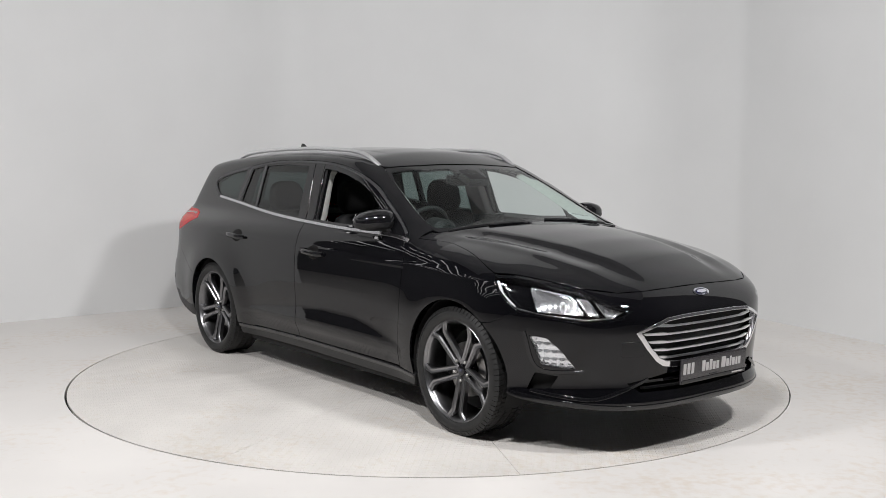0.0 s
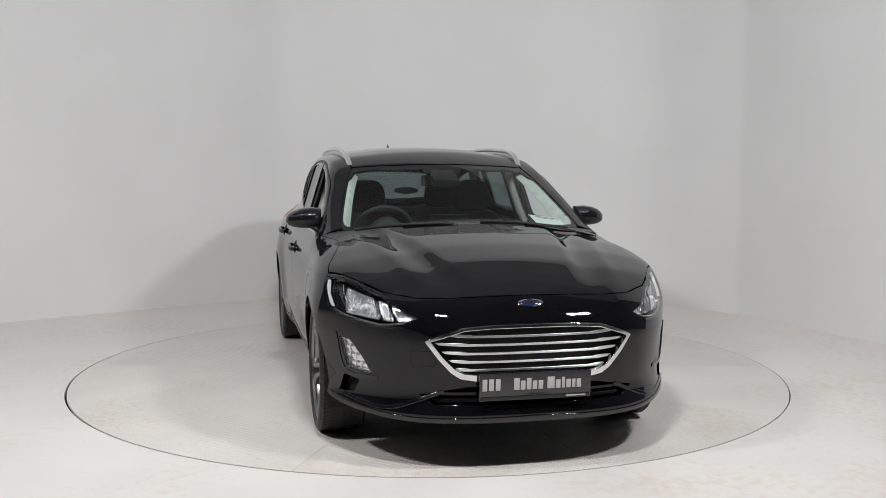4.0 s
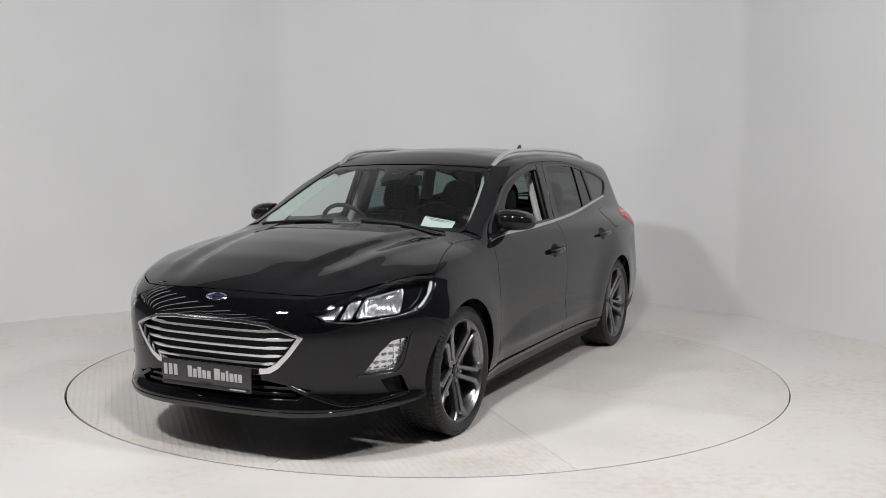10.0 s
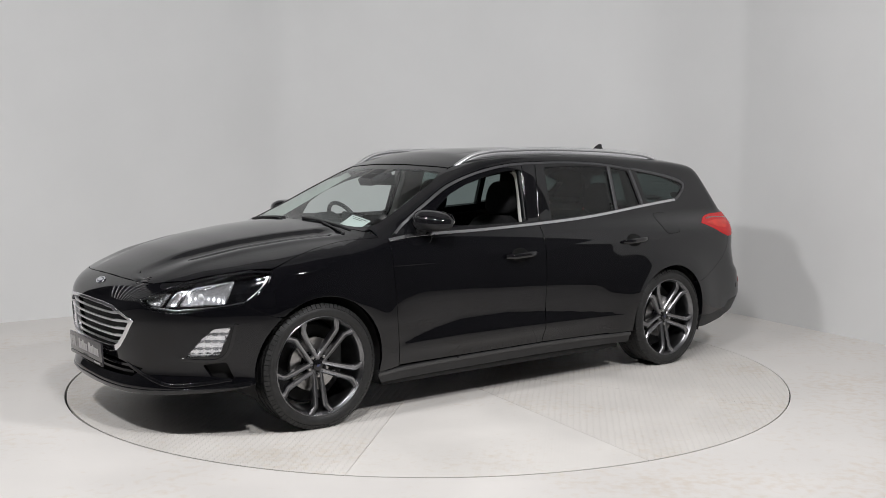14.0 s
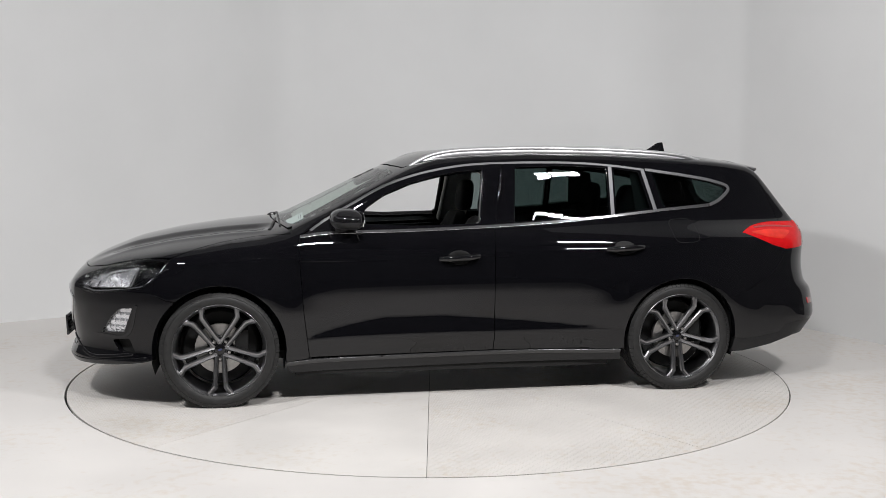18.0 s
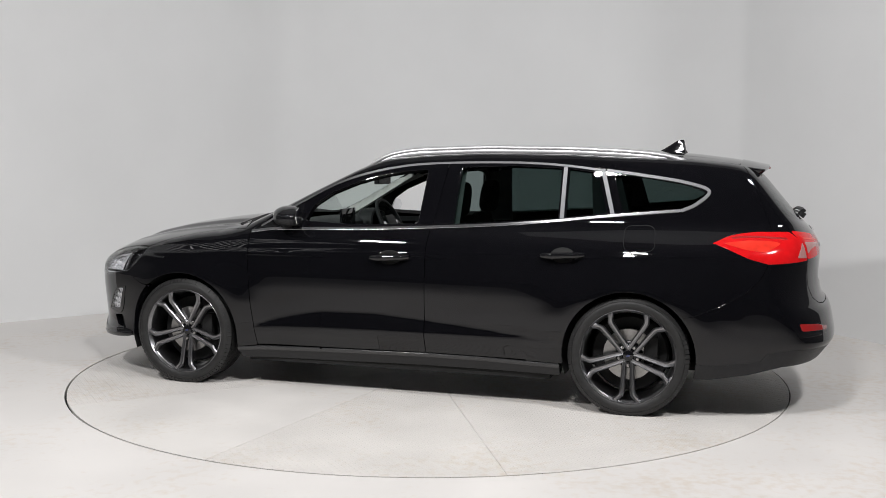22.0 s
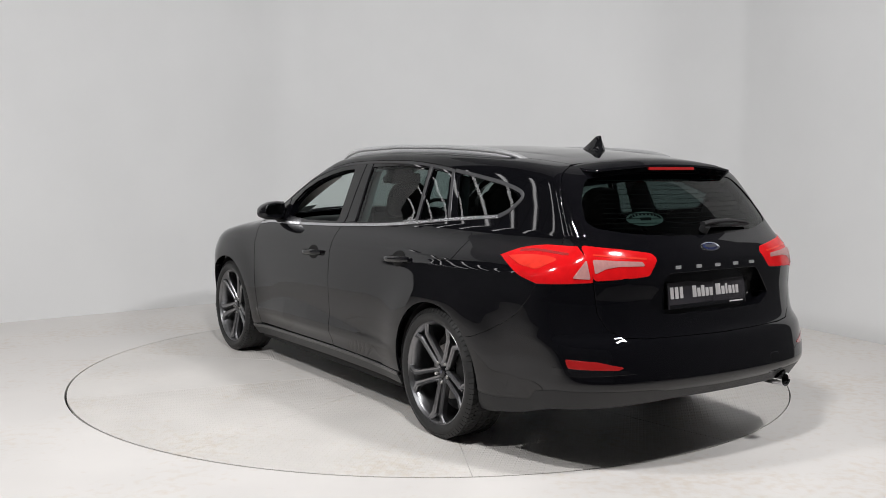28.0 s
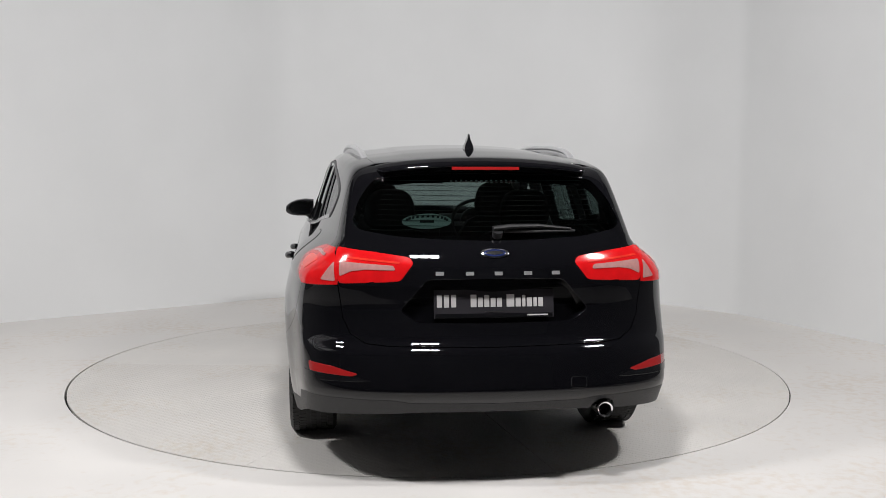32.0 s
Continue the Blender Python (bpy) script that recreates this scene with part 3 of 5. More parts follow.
def band(path, w0, w1=None):
    """A closed strip of width w0 about an open line of points in the plane."""
    w1 = w0 if w1 is None else w1
    p = np.array(path, float)
    t = np.gradient(p, axis=0)
    t = t / np.linalg.norm(t, axis=1, keepdims=True)
    nrm = np.stack([-t[:, 1], t[:, 0]], 1)
    w = np.linspace(w0, w1, len(p))[:, None] / 2
    return [tuple(a) for a in p + nrm * w] + [tuple(a) for a in (p - nrm * w)[::-1]]


def arch(xw, a0, a1, n=22):
    """Points of a wheel arch from angle a0 to a1, degrees, 0 = forwards."""
    r = ARCH[xw]
    return [(xw + r * math.cos(radians(a0 + (a1 - a0) * i / n)), ZW + r * math.sin(radians(a0 + (a1 - a0) * i / n))) for i in range(n + 1)]


GAP = 0.0035
ARCH = {XF: 0.366, XR: 0.358}          # radius of the wheel arches
# shared lines, in (x, z)
HOOD_EDGE = smooth_line([(0.925, 0.958), (1.10, 0.945), (1.30, 0.915), (1.46, 0.875), (1.575, 0.832)])
LAMP_BACK = [(1.575, 0.832), (1.610, 0.770), (1.680, 0.705), (1.735, 0.672)]
DOOR_TOP = smooth_line([(0.880, 0.948), (0.695, 1.068), (0.565, 1.143), (0.402, 1.231), (0.237, 1.291), (0.071, 1.331), (-0.096, 1.357), (-0.247, 1.368)])
DOOR_TOP2 = smooth_line([(-0.247, 1.368), (-0.50, 1.374), (-0.77, 1.372), (-1.0, 1.357), (-1.215, 1.331)])
DOOR_BACK = smooth_line([(-1.215, 1.331), (-1.268, 1.085), (-1.258, 1.0), (-1.232, 0.85), (-1.175, 0.715), (-1.06, 0.565), (-0.93, 0.40), (-0.822, 0.268)])
GLASS_EDGE = smooth_line([(0.935, 0.690), (0.80, 0.680), (0.60, 0.640), (0.40, 0.592), (0.262, 0.546)])       # x, y
ROOF_EDGE = smooth_line([(0.262, 0.546), (0.12, 0.553), (-0.2, 0.558), (-0.6, 0.558), (-1.1, 0.545), (-1.5, 0.522), (-1.78, 0.497), (-1.925, 0.478)])
BELT = smooth_line([(0.872, 0.945), (0.691, 0.964), (0.239, 0.973), (-0.251, 0.992), (-0.746, 1.021), (-1.265, 1.073), (-1.637, 1.106)])


def top_to_side(line):
    return [(p[0], p[2]) for p in map_top(np.array(line))]


GE, RE = top_to_side(GLASS_EDGE), top_to_side(ROOF_EDGE)
GATE_EDGE = smooth_line([(RE[-1][0], RE[-1][1]), (-1.965, 1.325), (-2.02, 1.20), (-2.075, 1.08), (-2.10, 1.003)])
LAMP_TOP = smooth_line([(-2.10, 1.003), (-2.0, 1.000), (-1.890, 0.981), (-1.803, 0.944)])
LAMP_LOW = smooth_line([(-1.803, 0.944), (-1.90, 0.905), (-1.99, 0.867), (-2.085, 0.840)])
BUMP_EDGE = smooth_line([(-2.085, 0.840), (-2.045, 0.765), (-1.965, 0.685), (-1.83, 0.610), (-1.712, 0.560)])
QUARTER_WIN = rounded([(-1.262, 1.310), (-1.448, 1.282), (-1.652, 1.247), (-1.765, 1.208), (-1.705, 1.140), (-1.637, 1.116), (-1.322, 1.090)], 0.03)


def inset(line, d):
    """Moves an open line sideways by d, to its left."""
    p = np.array(line, float)
    t = np.gradient(p, axis=0)
    t = t / np.linalg.norm(t, axis=1, keepdims=True)
    return [tuple(a) for a in p + np.stack([-t[:, 1], t[:, 0]], 1) * d]


# front fender
fender = ([(0.880, 0.945), (0.882, 0.80), (0.862, 0.52), (0.832, 0.262), (0.955, 0.245)] + arch(XF, 188, 51)
          + [(1.60, 0.610), (1.66, 0.635), (1.735, 0.668)] + LAMP_BACK[::-1] + HOOD_EDGE[::-1][1:])
both("front_fender", inset(fender + fender[:1], 0)[:-1], map_side, M_PAINT, car, step=0.017)
# front door with its window frame
WIN_F = rounded([(0.545, 1.012), (0.500, 1.105), (0.390, 1.182), (0.232, 1.246), (0.071, 1.287), (-0.07, 1.312), (-0.200, 1.322), (-0.165, 1.008), (0.22, 0.998)], 0.022)
front_door = ([(0.874, 0.94), (0.876, 0.80), (0.856, 0.52), (0.826, 0.268), (0.30, 0.272), (-0.229, 0.278), (-0.231, 0.60), (-0.233, 0.88), (-0.247 + GAP, 0.992), (-0.322 + GAP, 1.366)]
              + [p for p in inset(DOOR_TOP, 0.006)[::-1] if p[0] > -0.30])
WIN_R = rounded([(-0.398, 1.335), (-0.70, 1.345), (-0.975, 1.333), (-0.972, 1.050), (-0.372, 1.012)], 0.012)
WIN_R2 = rounded([(-1.018, 1.330), (-1.178, 1.308), (-1.238, 1.086), (-1.012, 1.060)], 0.010)
rear_door = ([(-0.322 - GAP, 1.366), (-0.247 - GAP, 0.992), (-0.239, 0.88), (-0.237, 0.60), (-0.236, 0.278), (-0.55, 0.275), (-0.815, 0.272)]
             + [p for p in inset(DOOR_BACK, -0.008)[::-1]] + [p for p in inset(DOOR_TOP2, 0.006)[::-1] if p[0] < -0.335 and p[0] > -1.20])
DOORS = {}
for s in (1, -1):
    DOORS[s, 0] = shell("front_door", front_door, map_side, M_PAINT, car, "gloss black front door, window lowered", holes=[WIN_F], step=0.019, side=s, depth=0.045)
    DOORS[s, 1] = shell("rear_door", rear_door, map_side, M_PAINT, car, "gloss black rear door with tinted glass", holes=[WIN_R, WIN_R2], step=0.019, side=s, depth=0.03)
# pillar, roof side and rear quarter in one pressing
body_side = ([(0.925, 0.956)] + GE[1:] + RE[1:] + GATE_EDGE[1:] + LAMP_TOP[1:] + LAMP_LOW[1:] + BUMP_EDGE[1:-1]
             + arch(XR, 141, -9) + [(-1.0, 0.266), (-0.83, 0.266)] + DOOR_BACK[::-1] + DOOR_TOP2[::-1][1:] + DOOR_TOP[::-1][1:])
both("body_side", body_side, map_side, M_PAINT, car, "black pillar, roof side and rear wing pressing", holes=[QUARTER_WIN], step=0.016, fine=(0.0065, lambda q: (q[:, 0] > 0.22) | (q[:, 1] > 1.31)))
# hood, windscreen, roof
hood_side = [(p[0], p[1] - 0.006) for p in [on_side(x, z) for x, z in HOOD_EDGE]]
HOOD_NOSE = [(2.108, 0.0), (2.104, 0.20), (2.088, 0.36), (2.050, 0.495)]
lamp_top_line = [(1.94, 0.625), (1.80, 0.712), (1.68, 0.770)]
hood = [(y, x) for x, y in HOOD_NOSE + lamp_top_line + hood_side[::-1] + [(0.955, 0.68), (1.005, 0.45), (1.035, 0.2), (1.042, 0.0)]]
hood = [(x, y) for y, x in mirrored(hood)]
shell("hood", hood, map_top, M_PAINT, car, "long black bonnet with two raised ridges", step=0.018)
ws_half = [(y, x) for x, y in [(1.03, 0.0), (1.022, 0.2), (0.992, 0.45), (0.942, 0.670)] + [(a, b - 0.006) for a, b in GLASS_EDGE[1:-1]] + [(0.262, 0.531), (0.302, 0.3), (0.318, 0.0)]]
windscreen = [(x, y) for y, x in mirrored(ws_half)]
WS_IN = [(x, y) for y, x in mirrored([(y, x) for x, y in [(1.004, 0.0), (0.994, 0.22), (0.966, 0.44), (0.935, 0.58), (0.905, 0.652), (0.87, 0.668), (0.80, 0.667), (0.60, 0.627), (0.42, 0.582), (0.318, 0.532), (0.325, 0.40), (0.350, 0.3), (0.360, 0.12), (0.42, 0.10), (0.43, 0.0)]])]
shell("windscreen", WS_IN, map_top, M_SCREEN, car, "clear windscreen with a greenish tint", step=0.05, depth=0.005, lift=-0.003, edge=0.0)
shell("windscreen_surround", windscreen, map_top, M_GLOSS, car, "black printed border of the windscreen", holes=[WS_IN], step=0.035, lift=-0.004)
roof_half = [(y, x) for x, y in [(0.308, 0.0), (0.293, 0.3), (0.256, 0.531)] + [(a, b - 0.004) for a, b in ROOF_EDGE[2:]] + [(-1.935, 0.40), (-1.945, 0.2), (-1.948, 0.0)]]
shell("roof", [(x, y) for y, x in mirrored(roof_half)], map_top, M_PAINT, car, step=0.03)
# side glass
both("rear_door_glass", inset(WIN_R + WIN_R[:1], 0)[:-1], map_side, M_TINT, car, "dark tinted rear door glass", step=0.06, lift=-0.006, depth=0.004, edge=0.004)
both("rear_door_quarter_glass", WIN_R2, map_side, M_TINT, car, "dark tinted fixed pane", step=0.06, lift=-0.006, depth=0.004, edge=0.004)
both("quarter_glass", QUARTER_WIN, map_side, M_TINT, car, "dark tinted rear quarter pane", step=0.06, lift=-0.004, depth=0.004, edge=0.004)
# bright and black trims round the glass
for s in (1, -1):
    shell("belt_trim", band(BELT, 0.0125), map_side, M_SATIN, car, "bright aluminium belt moulding", step=0.03, lift=0.005, depth=0.010, side=s, edge=0.002)
    shell("window_top_trim", band([(x, z - 0.012) for x, z in DOOR_TOP[2:] + DOOR_TOP2[1:]], 0.010), map_side, M_TRIM, car, "satin window top moulding", step=0.03, lift=0.004, depth=0.008, side=s, edge=0.002)
    shell("quarter_top_trim", band(smooth_line([(-1.225, 1.321), (-1.448, 1.291), (-1.652, 1.257), (-1.775, 1.212), (-1.712, 1.142), (-1.637, 1.106)]), 0.014, 0.016), map_side, M_TRIM, car, "satin quarter window moulding", step=0.02, lift=0.004, depth=0.008, side=s, edge=0.002)
    shell("pillar_trim", band([(-0.996, 1.338), (-0.990, 1.045)], 0.020), map_side, M_TRIM, car, "satin upright bar between the panes", step=0.03, lift=0.003, depth=0.01, side=s, edge=0.002)
    shell("pillar_trim", band([(-1.205, 1.318), (-1.268, 1.078)], 0.020), map_side, M_TRIM, car, "satin upright bar between the panes", step=0.03, lift=0.003, depth=0.01, side=s, edge=0.002)
    shell("pillar_cover", [(-0.214, 1.352), (-0.318, 1.354), (-0.252, 1.006), (-0.166, 1.004)], map_side, M_PAINT, DOORS[s, 0], "gloss black pillar cover", step=0.05, lift=0.003, depth=0.006, side=s)
    shell("pillar_cover", [(-0.328, 1.354), (-0.393, 1.352), (-0.366, 1.018), (-0.262, 1.008)], map_side, M_PAINT, DOORS[s, 1], "gloss black pillar cover", step=0.05, lift=0.003, depth=0.006, side=s)
    shell("mirror_triangle", rounded([(0.835, 0.964), (0.56, 1.125), (0.565, 0.985)], 0.015), map_side, M_GLOSS, DOORS[s, 0], "black mirror mount triangle", step=0.05, lift=0.003, depth=0.006, side=s)
# sills
sill_top = [(0.96, 0.238), (0.832, 0.249), (0.30, 0.260), (-0.22, 0.267), (-0.55, 0.265), (-0.82, 0.257), (-1.005, 0.257)]
sill = [(x, z - 0.018) for x, z in sill_top] + [(-1.01, 0.194), (-0.55, 0.197), (-0.2, 0.198), (0.30, 0.190), (0.93, 0.180)]
both("sill", sill, map_side, M_SILL, car, "dark grey plastic sill cover", step=0.03, depth=0.12, lift=0.004)
both("sill_strip", sill_top + [(x, z - 0.0155) for x, z in sill_top[::-1]], map_side, M_SILLTOP, car, "glossy upper edge of the sill", step=0.011, depth=0.03, lift=0.007, edge=0.004)

# ---- front end ----
def top_to_nose(line):
    return [(math.atan2(p[1], p[0] - NOSE0) * ARC, p[2]) for p in map_top(np.array(line, float))]


HOOD_N = top_to_nose([(x + 0.004, y) for x, y in HOOD_NOSE] + [(1.945, 0.628)])
LAMP_UP = top_to_nose([(1.944, 0.631)] + [(x, y + 0.004) for x, y in lamp_top_line[1:]])
LAMP_BK = [nose_s(x + 0.004, z - 0.003) for x, z in LAMP_BACK]
LAMP_LO = smooth_line([nose_s(1.735, 0.668), nose(0.775, 0.650), nose(0.65, 0.630), nose(0.555, 0.648), nose(0.480, 0.690)])
bumper_half = (HOOD_N + [nose(0.560, 0.722)] + LAMP_LO[::-1]
               + [nose_s(1.660, 0.632), nose_s(1.605, 0.607)] + [nose_s(x, z) for x, z in arch(XF, 49, -7, n=14)]
               + [nose_s(1.74, 0.262), nose(0.76, 0.244), nose(0.62, 0.229), nose(0.40, 0.222), nose(0.0, 0.222)])
GRILLE = mirrored([nose(0.0, 0.656), nose(0.20, 0.654), nose(0.315, 0.646), nose(0.40, 0.618), nose(0.476, 0.588), nose(0.42, 0.510), nose(0.365, 0.450), nose(0.325, 0.424), nose(0.26, 0.413), nose(0.0, 0.411)])
INTAKE = mirrored([nose(0.0, 0.388), nose(0.30, 0.386), nose(0.50, 0.350), nose(0.44, 0.305), nose(0.0, 0.300)])
FOG = rounded([nose(0.812, 0.566), nose(0.775, 0.424), nose(0.680, 0.414), nose(0.728, 0.500), nose(0.768, 0.556)], 0.008, 2)
POCKET = rounded([nose(0.790, 0.392), nose(0.728, 0.380), nose(0.752, 0.318), nose(0.810, 0.305)], 0.01, 2)
front_bumper = shell("front_bumper", mirrored(bumper_half), map_nose, M_PAINT, car, "gloss black front bumper", step=0.018, depth=0.05,
                     holes=[GRILLE, INTAKE, FOG, [(-a, b) for a, b in FOG], POCKET, [(-a, b) for a, b in POCKET]])
shell("grille_backing", GRILLE, map_nose, M_DARK, car, "dark grille void", step=0.06, lift=-0.055)


def ring_of(loop, d):
    """A smaller copy of a closed loop, moved inwards by d."""
    p = np.array(loop, float)
    t = np.roll(p, -1, 0) - np.roll(p, 1, 0)
    t = t / np.linalg.norm(t, axis=1, keepdims=True)
    n2 = np.stack([-t[:, 1], t[:, 0]], 1)
    area = np.sum(p[:, 0] * np.roll(p[:, 1], -1) - np.roll(p[:, 0], -1) * p[:, 1])
    return [tuple(a) for a in p + n2 * d * (1 if area > 0 else -1)]


G_IN = mirrored([nose(0.0, 0.646), nose(0.20, 0.644), nose(0.312, 0.636), nose(0.39, 0.611), nose(0.456, 0.587), nose(0.402, 0.514), nose(0.350, 0.462), nose(0.312, 0.444), nose(0.26, 0.438), nose(0.0, 0.436)])
shell("grille_surround", GRILLE, map_nose, M_CHROME, car, "chrome grille surround", holes=[G_IN], step=0.02, lift=0.006, depth=0.04, edge=0.003)
for z, w, kink in ((0.611, 0.385, 0.30), (0.572, 0.438, 0.325), (0.533, 0.408, 0.325), (0.495, 0.378, 0.315), (0.459, 0.345, 0.31)):
    half = [nose(0.0, z), nose(0.15, z), nose(kink - 0.03, z), nose(kink, z + 0.005), nose(w, z + 0.006), nose(w - 0.014, z - 0.001), nose(kink, z - 0.006), nose(kink - 0.04, z - 0.006), nose(0.15, z - 0.006), nose(0.0, z - 0.006)]
    shell("grille_slat", mirrored(half), map_nose, M_SLAT, car, "chrome grille bar", step=0.03, lift=-0.012, depth=0.008, edge=0.002)
shell("intake_backing", INTAKE, map_nose, M_DARK, car, "dark lower air intake", step=0.06, lift=-0.05)
for z in (0.325, 0.352):
    shell("intake_bar", mirrored([nose(0.0, z + 0.005), nose(0.43, z + 0.005), nose(0.43, z - 0.005), nose(0.0, z - 0.005)]), map_nose, M_GLOSS, car, "gloss black intake bar", step=0.04, lift=-0.014, depth=0.03)
part("radar_box", box_bm((0.03, 0.10, 0.05), (2.165, 0.0, 0.345), 0.006), M_PLASTIC, car)
lip = smooth_line([nose_s(1.705, 0.283), nose(0.76, 0.262), nose(0.64, 0.245), nose(0.47, 0.238), nose(0.15, 0.240)])
lip_half = [nose(0.0, 0.252)] + [(a, b + 0.009) for a, b in lip[::-1]] + [(a, b - 0.010) for a, b in lip] + [nose(0.0, 0.228)]
shell("front_lip", mirrored(lip_half), map_nose, M_GLOSS, car, "gloss black splitter along the bumper's foot", step=0.03, lift=0.005, depth=0.03, edge=0.003)
for s in (1, -1):
    shell("fog_lamp", FOG, map_nose, M_FOG, car, "clear front fog lamp", step=0.005, depth=0.004, side=s,
          relief=lambda q: -0.020 + 0.006 * np.abs(np.sin(q[:, 0] * 105)) * np.abs(np.sin(q[:, 1] * 88)))
    shell("fog_lamp_cover", FOG, map_nose, M_LENS, car, "clear lamp cover", step=0.03, lift=-0.002, depth=0.004, side=s, edge=0.003)
    shell("fog_lamp_bezel", band(smooth_line([nose(0.822, 0.578), nose(0.784, 0.412), nose(0.662, 0.402)], 5), 0.014), map_nose, M_GLOSS, car, "gloss black lamp bezel", step=0.02, lift=0.004, depth=0.02, side=s, edge=0.002)
    shell("fog_pocket", POCKET, map_nose, M_DARK, car, "black air pocket", step=0.03, lift=-0.04, depth=0.004, side=s)
    shell("bumper_crease", band(smooth_line([nose(0.80, 0.305), nose(0.72, 0.285), nose(0.62, 0.280), nose(0.47, 0.336), nose(0.40, 0.366)], 5), 0.010), map_nose, M_GLOSS, car, "raised crease below the lamp", step=0.02, lift=0.005, depth=0.008, side=s, edge=0.004)
    # headlamp: dark bowl, reflectors, light pipe, clear cover
    hl = LAMP_LO[::-1] + LAMP_BK[::-1][1:] + LAMP_UP[::-1] + [nose(0.560, 0.722)]
    hl = [p for i, p in enumerate(hl) if i == 0 or np.hypot(p[0] - hl[i - 1][0], p[1] - hl[i - 1][1]) > 1e-4]
    lamp = shell("headlamp", hl, map_nose, M_GLOSS, car, "angular clear headlamp with a black surround", step=0.03, lift=-0.055, depth=0.002, side=s)
    shell("lamp_cover", hl, map_nose, M_LENS, lamp, "clear headlamp cover", step=0.025, lift=0.0, depth=0.004, side=s, edge=0.003)
    shell("lamp_rim", hl, map_nose, M_GLOSS, lamp, "black headlamp rim", holes=[ring_of(hl, 0.010)], step=0.025, lift=-0.004, depth=0.045, side=s, edge=0.0)
    cells = ((rounded([nose(0.668, 0.666), nose(0.672, 0.764), nose(0.775, 0.796), nose(0.796, 0.672)], 0.014, 3), -0.024, 0.030, "square chrome reflector bowl"),
             (rounded([nose(0.618, 0.660), nose(0.624, 0.752), nose(0.660, 0.761), nose(0.656, 0.664)], 0.006, 3), -0.030, 0.014, "narrow chrome reflector"),
             (rounded([nose(0.512, 0.694), nose(0.560, 0.724), nose(0.608, 0.740), nose(0.596, 0.662), nose(0.560, 0.662)], 0.006, 3), -0.026, 0.012, "wedge-shaped indicator reflector"))
    for q, d, deep, lab in cells:
        qa = np.array(q)
        mid, half = (qa.min(0) + qa.max(0)) / 2, (qa.max(0) - qa.min(0)) / 2
        shell("reflector", q, map_nose, M_REFLECT, lamp, lab, step=0.007, depth=0.012, side=s,
              relief=lambda a, d=d, mid=mid, half=half, deep=deep: d - deep * np.clip(1 - ((a[:, 0] - mid[0]) / half[0]) ** 2, 0, 1) ** 0.7 * np.clip(1 - ((a[:, 1] - mid[1]) / half[1]) ** 2, 0, 1) ** 0.7 + 0.0022 * np.abs(np.sin((a[:, 0] - mid[0]) * 150)))
        shell("bezel", q, map_nose, M_SATIN, lamp, "bright reflector rim", holes=[ring_of(q, 0.0035)], step=0.02, lift=d + 0.002, depth=0.010, side=s, edge=0.0)
    bq = map_nose(np.array([nose(0.722, 0.722)]))[0]
    bn = body_n(bq[None])[0]
    part("bulb", sweep([(p[0], s * p[1], p[2]) for p in (bq - bn * 0.05, bq - bn * 0.030, bq - bn * 0.022)], [0.013, 0.013, 0.006], 14), M_GUIDE, lamp, "pale round bulb cap")
    pipe = dense([nose_s(1.598, 0.806), nose_s(1.640, 0.748), nose_s(1.712, 0.690)], 0.02, closed=False)
    shell("light_guide", band(pipe, 0.016, 0.012), map_nose, M_GUIDE, lamp, "milky daytime light bar", step=0.02, lift=-0.012, depth=0.014, side=s, edge=0.002)
    pipe = dense([nose_s(1.722, 0.684), nose(0.790, 0.662), nose(0.66, 0.643), nose(0.565, 0.657)], 0.02, closed=False)
    shell("light_pipe", band(pipe, 0.0045, 0.004), map_nose, M_SATIN, lamp, "slim bright strip along the lamp's foot", step=0.02, lift=-0.012, depth=0.012, side=s, edge=0.002)


def number_plate(x, z, tilt, face, label):
    ob = empty("number_plate", car, pose(x, 0, z, 0, tilt, 0), label)
    part("plate", box_bm((0.010, 0.512, 0.120), (0, 0, 0), 0.003), M_PLATE, ob)
    part("plate_strip", box_bm((0.004, 0.500, 0.016), (face * 0.0055, 0, -0.049), 0.001), M_GLOSS, ob, "glossy plate holder edge")
    f = face
    for i in range(3):
        part("letter_bar", box_bm((0.002, 0.021, 0.052), (f * 0.0058, f * (-0.232 + 0.030 * i), 0.012), 0.002), M_LETTER, ob)
    a = -0.100
    for i, (w, h) in enumerate(((0.025, 0.052), (0.021, 0.040), (0.021, 0.050), (0.021, 0.038), (0.021, 0.038), (0, 0), (0.033, 0.052), (0.022, 0.038), (0.014, 0.048), (0.022, 0.038), (0.015, 0.038), (0.020, 0.038))):
        if w:
            part("letter_bar", box_bm((0.002, w, h), (f * 0.0058, f * (a + w / 2), 0.006 + (h - 0.04) / 2), 0.002), M_LETTER, ob)
        a += w + 0.006 if w else 0.014
    part("letter_bar", box_bm((0.002, 0.075, 0.004), (f * 0.0060, 0, -0.034)), M_PLASTIC, ob)
    part("letter_bar", box_bm((0.002, 0.090, 0.006), (f * 0.0082, f * 0.185, -0.049)), M_LETTER, ob)
    return ob


number_plate(2.232, 0.390, 3, 1, "dark grey dealer plate with silver lettering bars")
number_plate(-2.334, 0.772, 8, -1, "dark grey dealer plate with silver lettering bars")


